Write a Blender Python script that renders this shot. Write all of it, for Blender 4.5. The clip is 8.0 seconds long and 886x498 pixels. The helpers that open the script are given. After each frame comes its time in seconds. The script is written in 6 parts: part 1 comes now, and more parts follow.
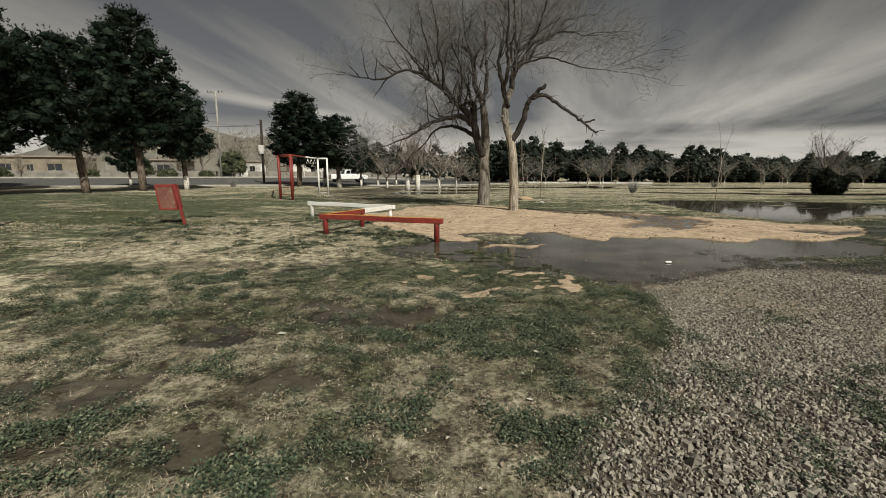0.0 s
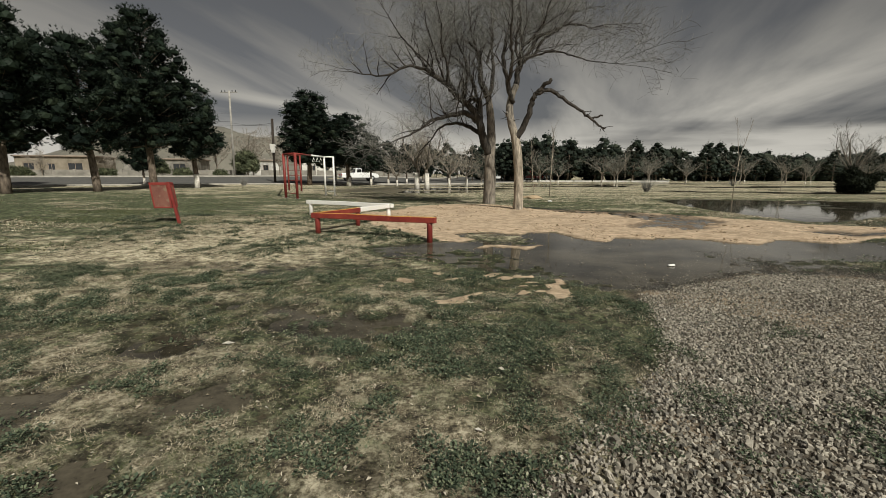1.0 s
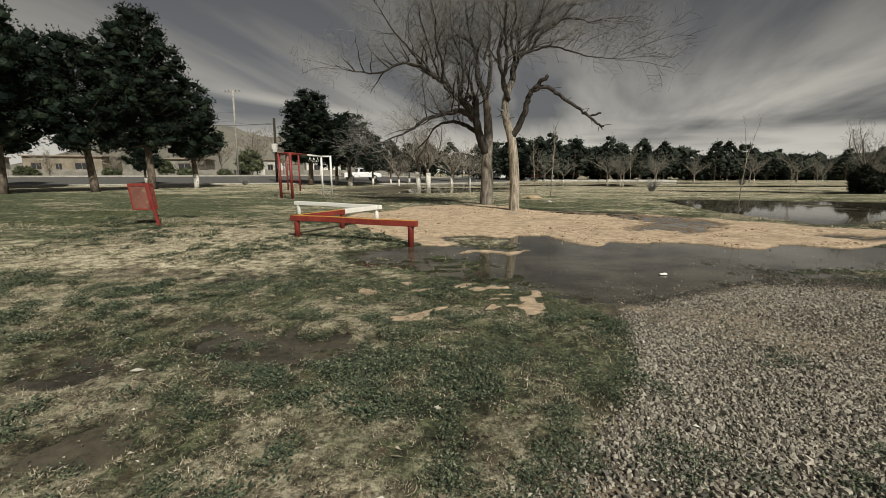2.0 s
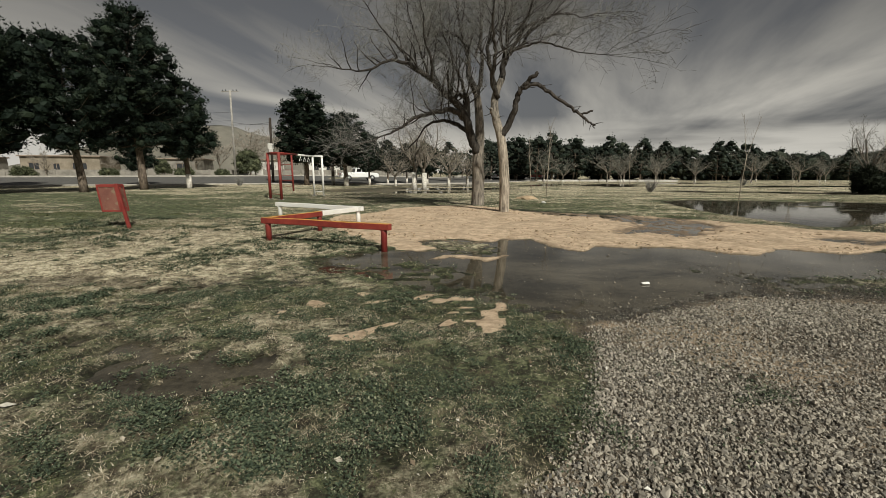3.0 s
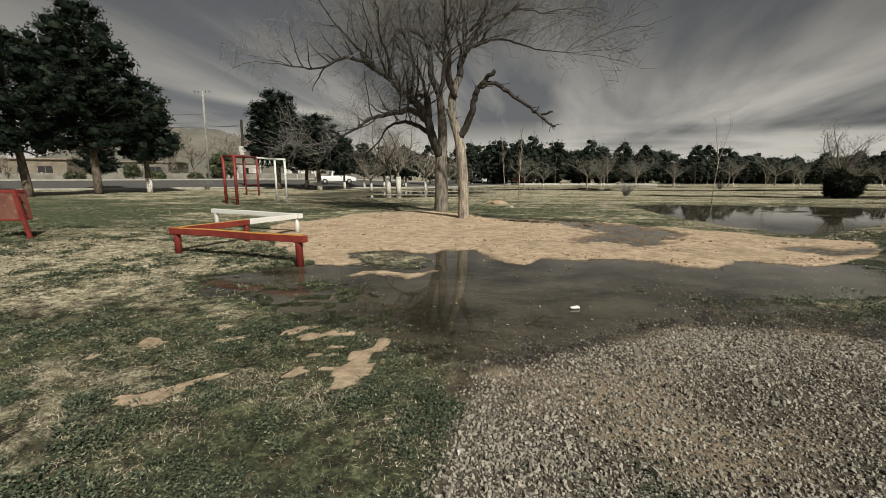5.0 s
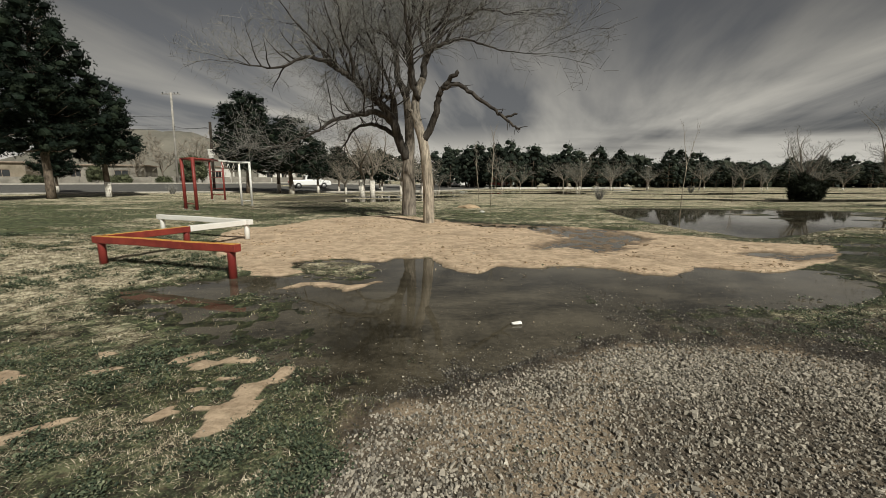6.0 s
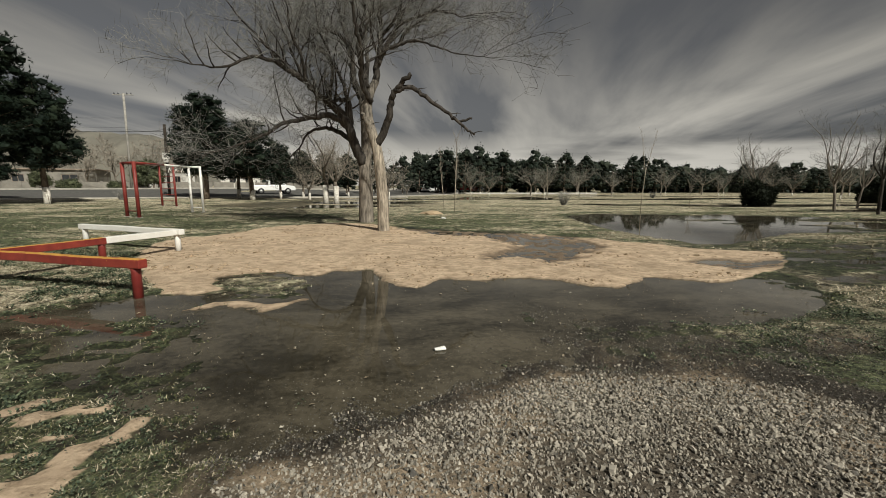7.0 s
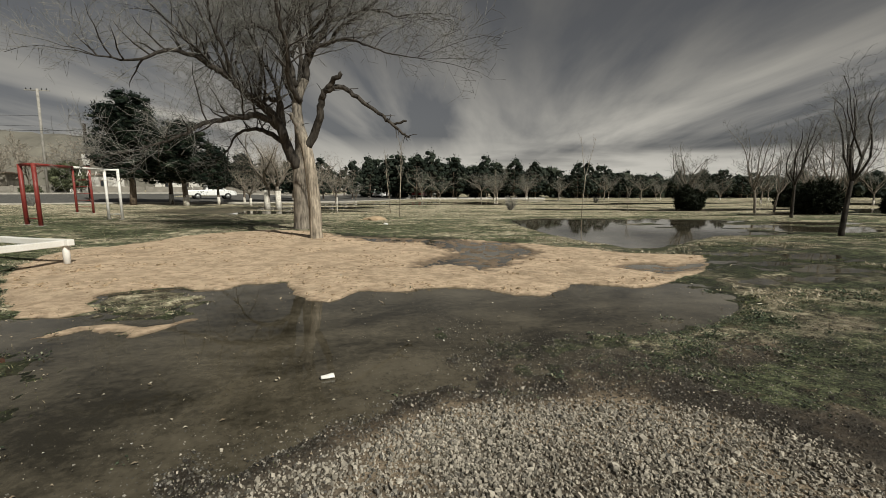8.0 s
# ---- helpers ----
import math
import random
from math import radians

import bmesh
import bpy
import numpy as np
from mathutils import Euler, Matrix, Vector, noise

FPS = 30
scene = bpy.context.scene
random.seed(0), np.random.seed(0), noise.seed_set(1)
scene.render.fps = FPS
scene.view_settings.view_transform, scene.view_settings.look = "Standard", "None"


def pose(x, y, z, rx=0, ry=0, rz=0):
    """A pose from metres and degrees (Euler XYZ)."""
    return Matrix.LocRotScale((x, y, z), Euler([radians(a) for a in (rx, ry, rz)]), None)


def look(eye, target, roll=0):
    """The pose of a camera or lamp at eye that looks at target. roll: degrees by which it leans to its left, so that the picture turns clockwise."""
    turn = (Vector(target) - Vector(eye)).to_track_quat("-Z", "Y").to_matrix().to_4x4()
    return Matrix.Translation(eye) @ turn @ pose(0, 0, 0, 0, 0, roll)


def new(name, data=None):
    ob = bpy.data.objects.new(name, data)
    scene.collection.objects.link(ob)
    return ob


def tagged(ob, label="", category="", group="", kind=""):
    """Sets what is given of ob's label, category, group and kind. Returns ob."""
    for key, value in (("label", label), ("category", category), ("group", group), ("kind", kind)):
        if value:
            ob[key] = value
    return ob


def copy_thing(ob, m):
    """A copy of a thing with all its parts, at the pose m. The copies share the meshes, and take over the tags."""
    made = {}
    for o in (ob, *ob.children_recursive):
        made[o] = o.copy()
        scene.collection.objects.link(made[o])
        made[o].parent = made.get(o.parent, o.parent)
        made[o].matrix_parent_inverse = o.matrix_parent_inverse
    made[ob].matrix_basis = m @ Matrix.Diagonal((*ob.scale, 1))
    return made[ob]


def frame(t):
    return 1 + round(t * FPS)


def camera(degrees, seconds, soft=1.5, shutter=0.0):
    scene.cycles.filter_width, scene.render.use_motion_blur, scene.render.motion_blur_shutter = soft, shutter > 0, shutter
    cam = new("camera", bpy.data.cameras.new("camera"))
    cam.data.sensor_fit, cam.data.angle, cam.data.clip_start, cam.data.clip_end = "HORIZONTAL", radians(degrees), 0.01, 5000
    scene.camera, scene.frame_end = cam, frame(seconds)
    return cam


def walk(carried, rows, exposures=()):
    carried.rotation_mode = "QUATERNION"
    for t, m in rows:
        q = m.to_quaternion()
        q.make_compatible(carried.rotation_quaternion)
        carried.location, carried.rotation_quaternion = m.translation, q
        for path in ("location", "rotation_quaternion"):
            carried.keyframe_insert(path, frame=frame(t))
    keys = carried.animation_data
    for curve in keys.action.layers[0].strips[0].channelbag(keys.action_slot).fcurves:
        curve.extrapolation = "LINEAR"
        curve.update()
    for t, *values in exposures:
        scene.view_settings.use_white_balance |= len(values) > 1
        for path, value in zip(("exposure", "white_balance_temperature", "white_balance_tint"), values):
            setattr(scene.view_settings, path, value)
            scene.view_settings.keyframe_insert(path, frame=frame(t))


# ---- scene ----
cam = camera(93.6, 8.0, soft=0.7)
METRES, EYE, TILT, LEAN, TURN = 5.618, 1.5, 0.0, 0.0, 0.0
ROWS = [
    (0.0, 0.0, 0.0, 0.0, 0.01, -10.09, -0.07),
    (0.5, 0.0386, 0.0296, -0.0067, 1.05, -10.14, -0.07),
    (1.0, 0.0795, 0.0695, -0.0058, 1.92, -10.24, -0.02),
    (1.5, 0.1242, 0.1132, -0.0026, 2.5, -10.34, 0.03),
    (3.0, 0.2562, 0.2488, 0.0014, 3.12, -10.36, 0.06),
    (3.5, 0.3035, 0.2887, 0.0018, 3.07, -10.3, 0.06),
    (4.0, 0.3456, 0.3359, 0.0025, 2.81, -10.22, 0.06),
    (5.5, 0.4912, 0.4631, 0.0046, 0.18, -9.65, 0.03),
    (6.0, 0.5392, 0.5054, 0.0033, -1.24, -9.37, 0.03),
    (6.5, 0.5902, 0.5457, 0.0064, -2.92, -9.03, 0.01),
    (7.0, 0.6414, 0.5896, 0.009, -5.0, -8.68, -0.02),
    (7.5, 0.6945, 0.625, 0.0069, -7.7, -8.33, -0.04),
    (8.0, 0.7487, 0.655, 0.0076, -11.18, -7.98, -0.1),
]
walk(cam, [(t, pose(0, 0, EYE, TILT, LEAN, TURN) @ pose(METRES * x, METRES * y, METRES * z, 90 + pitch, roll, yaw)) for t, x, y, z, yaw, pitch, roll in ROWS])

SUN_AZ, SUN_EL = Vector((0.54, -0.84)).normalized(), radians(43)

# ---- world and sun ----
world = bpy.data.worlds.new("world")
scene.world = world
world.use_nodes = True
wt = world.node_tree
wt.nodes.clear()


def wnode(kind, **kw):
    n = wt.nodes.new(kind)
    for k, v in kw.items():
        n.inputs[k].default_value = v
    return n


w_out = wnode("ShaderNodeOutputWorld")
w_bg = wnode("ShaderNodeBackground", Strength=0.05)
w_sky = wnode("ShaderNodeTexSky")
w_sky.sky_type = "NISHITA"
w_sky.sun_disc = False
w_sky.sun_elevation = SUN_EL
w_sky.sun_rotation = math.atan2(SUN_AZ.x, SUN_AZ.y)
w_sky.dust_density = 2.0
w_co = wnode("ShaderNodeTexCoord")
w_sep = wnode("ShaderNodeSeparateXYZ")
w_up = wnode("ShaderNodeMath")
w_up.operation = "ADD"
w_up.inputs[1].default_value = 0.10
w_dx = wnode("ShaderNodeMath")
w_dx.operation = "DIVIDE"
w_dy = wnode("ShaderNodeMath")
w_dy.operation = "DIVIDE"
w_com = wnode("ShaderNodeCombineXYZ")
w_map = wnode("ShaderNodeMapping")
w_turn = wnode("ShaderNodeMapping")
w_turn.inputs["Rotation"].default_value = (0, 0, radians(14))
w_map.inputs["Scale"].default_value = (1.15, 0.27, 1)
w_map.inputs["Location"].default_value = (2.1, 4.4, 0)
w_n1 = wnode("ShaderNodeTexNoise", Scale=0.85, Detail=7.0, Roughness=0.52, Distortion=0.55)
w_r1 = wnode("ShaderNodeValToRGB")
w_r1.color_ramp.elements[0].position, w_r1.color_ramp.elements[0].color = 0.44, (0, 0, 0, 1)
w_r1.color_ramp.elements[1].position, w_r1.color_ramp.elements[1].color = 0.68, (1, 1, 1, 1)
w_mul = wnode("ShaderNodeMixRGB")
w_hz = wnode("ShaderNodeValToRGB")
w_hz.color_ramp.elements[0].position, w_hz.color_ramp.elements[0].color = 0.0, (11.5, 11.1, 10.0, 1)
w_hz.color_ramp.elements[1].position, w_hz.color_ramp.elements[1].color = 0.6, (2.6, 2.5, 2.3, 1)
for stop, tone in ((0.09, (10.0, 9.6, 8.6)), (0.20, (7.4, 7.1, 6.35)), (0.32, (4.4, 4.2, 3.75))):
    w_hz.color_ramp.elements.new(stop).color = (*tone, 1)
w_des = wnode("ShaderNodeHueSaturation", Saturation=0.16, Value=0.56)
lk = wt.links.new
lk(w_co.outputs["Generated"], w_sep.inputs[0])
lk(w_sep.outputs["Z"], w_up.inputs[0])
lk(w_sep.outputs["X"], w_dx.inputs[0])
lk(w_up.outputs[0], w_dx.inputs[1])
lk(w_sep.outputs["Y"], w_dy.inputs[0])
lk(w_up.outputs[0], w_dy.inputs[1])
lk(w_dx.outputs[0], w_com.inputs["X"])
lk(w_dy.outputs[0], w_com.inputs["Y"])
lk(w_com.outputs[0], w_turn.inputs["Vector"])
lk(w_turn.outputs[0], w_map.inputs["Vector"])
lk(w_map.outputs[0], w_n1.inputs["Vector"])
lk(w_n1.outputs["Fac"], w_r1.inputs["Fac"])
lk(w_sky.outputs[0], w_des.inputs["Color"])
lk(w_sep.outputs["Z"], w_hz.inputs["Fac"])
lk(w_hz.outputs["Color"], w_mul.inputs["Color2"])
w_low = wnode("ShaderNodeValToRGB")
w_low.color_ramp.elements[0].position, w_low.color_ramp.elements[0].color = 0.02, (1, 1, 1, 1)
w_low.color_ramp.elements[1].position, w_low.color_ramp.elements[1].color = 0.085, (0, 0, 0, 1)
w_max = wnode("ShaderNodeMixRGB", Fac=1.0)
w_max.blend_type = "SCREEN"
lk(w_sep.outputs["Z"], w_low.inputs["Fac"])
w_band = wnode("ShaderNodeMapping")
w_band.inputs["Scale"].default_value = (2.2, 2.2, 17.0)
w_band.inputs["Location"].default_value = (0.4, 0.0, 0.0)
w_n2 = wnode("ShaderNodeTexNoise", Scale=1.0, Detail=5.0, Roughness=0.5, Distortion=0.3)
w_r2 = wnode("ShaderNodeValToRGB")
w_r2.color_ramp.elements[0].position, w_r2.color_ramp.elements[0].color = 0.30, (0, 0, 0, 1)
w_r2.color_ramp.elements[1].position, w_r2.color_ramp.elements[1].color = 0.47, (1, 1, 1, 1)
w_far = wnode("ShaderNodeValToRGB")
w_far.color_ramp.elements[0].position, w_far.color_ramp.elements[0].color = 0.06, (1, 1, 1, 1)
w_far.color_ramp.elements[1].position, w_far.color_ramp.elements[1].color = 0.125, (0, 0, 0, 1)
w_lay = wnode("ShaderNodeMixRGB")
lk(w_co.outputs["Generated"], w_band.inputs["Vector"])
lk(w_band.outputs[0], w_n2.inputs["Vector"])
lk(w_n2.outputs["Fac"], w_r2.inputs["Fac"])
lk(w_sep.outputs["Z"], w_far.inputs["Fac"])
lk(w_far.outputs["Color"], w_lay.inputs["Fac"])
lk(w_r1.outputs["Color"], w_lay.inputs["Color1"])
lk(w_r2.outputs["Color"], w_lay.inputs["Color2"])
w_off = wnode("ShaderNodeVectorMath")
w_off.operation = "DOT_PRODUCT"
w_off.inputs[1].default_value = (-0.1731, 0.0875, -0.9810)
w_near = wnode("ShaderNodeVectorMath")
w_near.operation = "DOT_PRODUCT"
w_near.inputs[1].default_value = (-0.3499, 0.9256, 0.1443)
w_abs = wnode("ShaderNodeMath")
w_abs.operation = "ABSOLUTE"
w_thin = wnode("ShaderNodeMapRange")
w_thin.inputs["From Min"].default_value, w_thin.inputs["From Max"].default_value = 0.016, 0.003
w_long = wnode("ShaderNodeMapRange")
w_long.inputs["From Min"].default_value, w_long.inputs["From Max"].default_value = 0.975, 0.998
w_both = wnode("ShaderNodeMath")
w_both.operation = "MULTIPLY"
w_soft = wnode("ShaderNodeMath")
w_soft.operation = "MULTIPLY"
w_soft.inputs[1].default_value = 0.9
w_add = wnode("ShaderNodeMixRGB", Fac=1.0)
w_add.blend_type = "SCREEN"
lk(w_co.outputs["Generated"], w_off.inputs[0])
lk(w_co.outputs["Generated"], w_near.inputs[0])
lk(w_off.outputs["Value"], w_abs.inputs[0])
lk(w_abs.outputs[0], w_thin.inputs["Value"])
lk(w_near.outputs["Value"], w_long.inputs["Value"])
lk(w_thin.outputs[0], w_both.inputs[0])
lk(w_long.outputs[0], w_both.inputs[1])
lk(w_both.outputs[0], w_soft.inputs[0])
lk(w_lay.outputs[0], w_add.inputs["Color1"])
lk(w_soft.outputs[0], w_add.inputs["Color2"])
lk(w_add.outputs[0], w_max.inputs["Color1"])
lk(w_low.outputs["Color"], w_max.inputs["Color2"])
lk(w_max.outputs[0], w_mul.inputs["Fac"])
lk(w_des.outputs[0], w_mul.inputs["Color1"])
lk(w_mul.outputs[0], w_bg.inputs["Color"])
lk(w_bg.outputs[0], w_out.inputs["Surface"])

sun_data = bpy.data.lights.new("sun", "SUN")
sun_data.energy, sun_data.angle, sun_data.color = 4.7, radians(0.5), (1.0, 0.98, 0.87)
sun = new("sun", sun_data)
sun.matrix_world = look((0, 0, 30), Vector((0, 0, 30)) - Vector((SUN_AZ.x * math.cos(SUN_EL), SUN_AZ.y * math.cos(SUN_EL), math.sin(SUN_EL))))


# ---- materials ----
class Mat:
    """A small builder for node materials."""

    def __init__(self, name, rough=0.8, metal=0.0, spec=0.4):
        self.m = bpy.data.materials.new(name)
        self.m.use_nodes = True
        self.t = self.m.node_tree
        self.b = self.t.nodes["Principled BSDF"]
        self.b.inputs["Roughness"].default_value = rough
        self.b.inputs["Metallic"].default_value = metal
        self.b.inputs["Specular IOR Level"].default_value = spec
        self.co = self.t.nodes.new("ShaderNodeTexCoord")

    def link(self, a, b):
        self.t.links.new(a, b)

    def noise(self, scale, detail=4.0, rough=0.6, stretch=None, space="Object", distort=0.0):
        n = self.t.nodes.new("ShaderNodeTexNoise")
        n.inputs["Scale"].default_value, n.inputs["Detail"].default_value = scale, detail
        n.inputs["Roughness"].default_value, n.inputs["Distortion"].default_value = rough, distort
        if stretch:
            mp = self.t.nodes.new("ShaderNodeMapping")
            mp.inputs["Scale"].default_value = stretch
            self.link(self.co.outputs[space], mp.inputs["Vector"])
            self.link(mp.outputs[0], n.inputs["Vector"])
        else:
            self.link(self.co.outputs[space], n.inputs["Vector"])
        return n.outputs["Fac"]

    def ramp(self, fac, *stops):
        r = self.t.nodes.new("ShaderNodeValToRGB")
        e = r.color_ramp.elements
        while len(e) < len(stops):
            e.new(0.5)
        for el, (p, c) in zip(e, stops):
            el.position = p
            el.color = (*c, 1) if isinstance(c, tuple) else (c, c, c, 1)
        self.link(fac, r.inputs["Fac"])
        return r.outputs["Color"]

    def mix(self, fac, a, b, mode="MIX"):
        n = self.t.nodes.new("ShaderNodeMixRGB")
        n.blend_type = mode
        for sock, v in zip(n.inputs, (fac, a, b)):
            if isinstance(v, (int, float)):
                sock.default_value = v if sock.name == "Fac" else (v, v, v, 1)
            elif isinstance(v, tuple):
                sock.default_value = (*v, 1)
            else:
                self.link(v, sock)
        return n.outputs["Color"]

    def attr(self, name):
        n = self.t.nodes.new("ShaderNodeAttribute")
        n.attribute_name = name
        return n.outputs["Fac"]

    def island(self):
        return self.t.nodes.new("ShaderNodeNewGeometry").outputs["Random Per Island"]

    def objrand(self):
        return self.t.nodes.new("ShaderNodeObjectInfo").outputs["Random"]

    def color(self, c):
        if isinstance(c, tuple):
            self.b.inputs["Base Color"].default_value = (*c, 1)
        else:
            self.link(c, self.b.inputs["Base Color"])
        return self

    def rough(self, c):
        self.link(c, self.b.inputs["Roughness"])
        return self

    def bump(self, fac, strength, dist):
        n = self.t.nodes.new("ShaderNodeBump")
        n.inputs["Strength"].default_value, n.inputs["Distance"].default_value = strength, dist
        self.link(fac, n.inputs["Height"])
        self.link(n.outputs[0], self.b.inputs["Normal"])
        return self


def two_tone(name, a, b, scale, rough=0.8, bump=0.3, dist=0.01, stretch=None, lo=0.35, hi=0.65, spec=0.12):
    m = Mat(name, rough, spec=spec)
    n = m.noise(scale, 6.0, 0.65, stretch)
    m.color(m.ramp(n, (lo, a), (hi, b)))
    m.bump(n, bump, dist)
    return m.m


def ground_material():
    m = Mat("ground_soil_and_grass", 0.95, spec=0.2)
    big, mid, fine = m.noise(0.35, 5.0), m.noise(2.3, 5.0, 0.65), m.noise(30.0, 5.0, 0.75)
    streak = m.noise(1.0, 6.0, 0.7, (0.22, 0.75, 1.0))
    tuft = m.mix(0.5, fine, m.noise(6.5, 5.0, 0.7))
    straw = m.ramp(tuft, (0.42, (0.045, 0.038, 0.025)), (0.49, (0.31, 0.265, 0.178)), (0.57, (0.72, 0.645, 0.475)))
    green = m.ramp(tuft, (0.43, (0.020, 0.019, 0.013)), (0.51, (0.066, 0.082, 0.042)), (0.60, (0.22, 0.235, 0.125)))
    pick = m.mix(0.5, mid, streak)
    pick = m.mix(0.32, pick, big)
    dry = m.mix(1.0, pick, m.attr("dry"), "ADD")
    turf = m.mix(m.ramp(dry, (0.485, 0.0), (0.565, 1.0)), green, straw)
    # Soil showing through near turf, darkened to include shade between the blades.
    soil = m.ramp(m.noise(9.0, 6.0, 0.7), (0.35, (0.026, 0.022, 0.017)), (0.65, (0.10, 0.082, 0.060)))
    turf = m.mix(m.mix(1.0, m.attr("thin"), 0.7, "MULTIPLY"), turf, soil)
    soilspot = m.ramp(m.noise(5.0, 5.0, 0.7), (0.56, 0.0), (0.68, 0.8))
    turf = m.mix(soilspot, turf, (0.12, 0.09, 0.06))
    mudc = m.ramp(m.noise(3.0, 6.0, 0.7), (0.3, (0.44, 0.325, 0.225)), (0.7, (0.68, 0.525, 0.375)))
    mudc = m.mix(m.ramp(m.noise(7.0, 6.0, 0.72, (0.9, 1.2, 1)), (0.45, 0.0), (0.66, 0.7)), mudc, (0.20, 0.145, 0.09))
    mudc = m.mix(m.ramp(m.noise(0.9, 6.0, 0.7), (0.50, 0.0), (0.66, 0.55)), mudc, (0.25, 0.19, 0.13))
    # Gravel bed; its dark tone paints in the shadow between stones.
    grav = m.mix(m.ramp(m.noise(0.9, 4.0), (0.50, 0.0), (0.62, 1.0)), m.ramp(fine, (0.35, (0.045, 0.038, 0.030)), (0.65, (0.16, 0.133, 0.102))), m.ramp(fine, (0.3, (0.16, 0.124, 0.085)), (0.7, (0.42, 0.33, 0.235))))
    edge = m.mix(0.35, m.attr("mud"), m.mix(1.0, m.attr("mud"), fine, "MULTIPLY"))
    c = m.mix(m.ramp(edge, (0.3, 0.0), (0.5, 1.0)), turf, mudc)
    c = m.mix(m.ramp(m.attr("gravel"), (0.35, 0.0), (0.6, 1.0)), c, grav)
    wet = m.attr("wet")
    dark = m.mix(1.0, c, (0.36, 0.35, 0.34), "MULTIPLY")
    c = m.mix(wet, c, dark)
    m.color(c)
    m.rough(m.ramp(wet, (0.0, 0.95), (1.0, 0.42)))
    m.bump(m.mix(0.55, m.noise(5.0, 6.0, 0.7), fine), 1.0, 0.05)
    return m.m


def water_material():
    m = Mat("muddy_water", 0.06, spec=0.5)
    m.b.inputs["IOR"].default_value = 1.33
    n = m.mix(0.35, m.noise(0.7, 6.0, 0.65, (1.0, 1.6, 1.0), distort=0.5), m.noise(14.0, 5.0, 0.7))
    m.color(m.ramp(n, (0.40, (0.030, 0.026, 0.018)), (0.60, (0.120, 0.103, 0.074))))
    m.bump(m.noise(3.0, 3.0, 0.5, (1, 0.4, 1)), 0.06, 0.02)
    m.rough(m.ramp(m.noise(0.5, 3.0), (0.4, 0.012), (0.7, 0.06)))
    clear = m.t.nodes.new("ShaderNodeBsdfTransparent")
    clear.inputs[0].default_value = (0.62, 0.55, 0.45, 1)
    mx = m.t.nodes.new("ShaderNodeMixShader")
    mx.inputs[0].default_value = 0.84
    out = m.t.nodes["Material Output"]
    m.link(clear.outputs[0], mx.inputs[1])
    m.link(m.b.outputs[0], mx.inputs[2])
    m.link(mx.outputs[0], out.inputs["Surface"])
    return m.m


def scatter_material(name, stops, rough=0.85, spec=0.08, fine=40.0):
    m = Mat(name, rough, spec=spec)
    base = m.ramp(m.island(), *stops)
    n = m.noise(fine, 3.0)
    m.color(m.mix(0.5, base, m.mix(1.0, base, m.ramp(n, (0.3, 0.35), (0.7, 1.0)), "MULTIPLY")))
    return m.m


def painted(name, coat, worn, under, wear=0.6, rough=0.5, scale=6.0):
    m = Mat(name, rough, spec=0.4)
    n = m.noise(scale, 6.0, 0.7)
    f = m.noise(scale * 7, 4.0, 0.7)
    c = m.mix(m.ramp(m.noise(scale * 0.4, 4.0), (0.35, 0.0), (0.7, 1.0)), coat, worn)
    c = m.mix(m.ramp(n, (wear, 0.0), (wear + 0.07, 1.0)), c, under)
    m.color(m.mix(m.ramp(f, (0.4, 0.0), (0.8, 0.35)), c, under))
    m.bump(n, 0.25, 0.004)
    return m.m


def furrowed_bark():
    """Pale plates of old bark on the lower trunk, smoother grey bark higher up."""
    m = Mat("pale_furrowed_bark", 0.9, spec=0.12)
    n = m.noise(13.0, 6.0, 0.65, (1.2, 1.2, 0.2))
    low = m.ramp(n, (0.35, (0.11, 0.092, 0.072)), (0.65, (0.46, 0.395, 0.315)))
    high = m.ramp(n, (0.35, (0.05, 0.044, 0.037)), (0.65, (0.24, 0.21, 0.175)))
    sep = m.t.nodes.new("ShaderNodeSeparateXYZ")
    m.link(m.co.outputs["Object"], sep.inputs[0])
    span = m.t.nodes.new("ShaderNodeMapRange")
    span.inputs["From Min"].default_value, span.inputs["From Max"].default_value = 2.0, 4.4
    m.link(sep.outputs["Z"], span.inputs["Value"])
    edge = m.mix(0.35, span.outputs[0], m.noise(2.5, 4.0))
    m.color(m.mix(m.ramp(edge, (0.3, 0.0), (0.65, 1.0)), low, high))
    m.bump(n, 0.9, 0.03)
    return m.m


def worn_top_material():
    """Red paint rubbed down to older yellow paint on faces that look up."""
    m = Mat("red_paint_worn_on_top", 0.55)
    geo = m.t.nodes.new("ShaderNodeNewGeometry")
    sep = m.t.nodes.new("ShaderNodeSeparateXYZ")
    m.link(geo.outputs["True Normal"], sep.inputs[0])
    n = m.noise(7.0, 6.0, 0.7)
    red = m.ramp(m.noise(3.0, 5.0), (0.35, (0.15, 0.020, 0.016)), (0.7, (0.27, 0.042, 0.028)))
    yellow = m.ramp(m.noise(18.0, 4.0), (0.35, (0.42, 0.17, 0.035)), (0.65, (0.62, 0.36, 0.07)))
    rub = m.mix(1.0, m.ramp(n, (0.34, 0.0), (0.46, 1.0)), m.ramp(sep.outputs["Z"], (0.4, 0.0), (0.8, 1.0)), "MULTIPLY")
    chips = m.ramp(m.noise(11.0, 6.0, 0.75), (0.62, 0.0), (0.68, 0.8))
    c = m.mix(rub, red, yellow)
    m.color(m.mix(chips, c, yellow))
    m.bump(n, 0.3, 0.004)
    return m.m


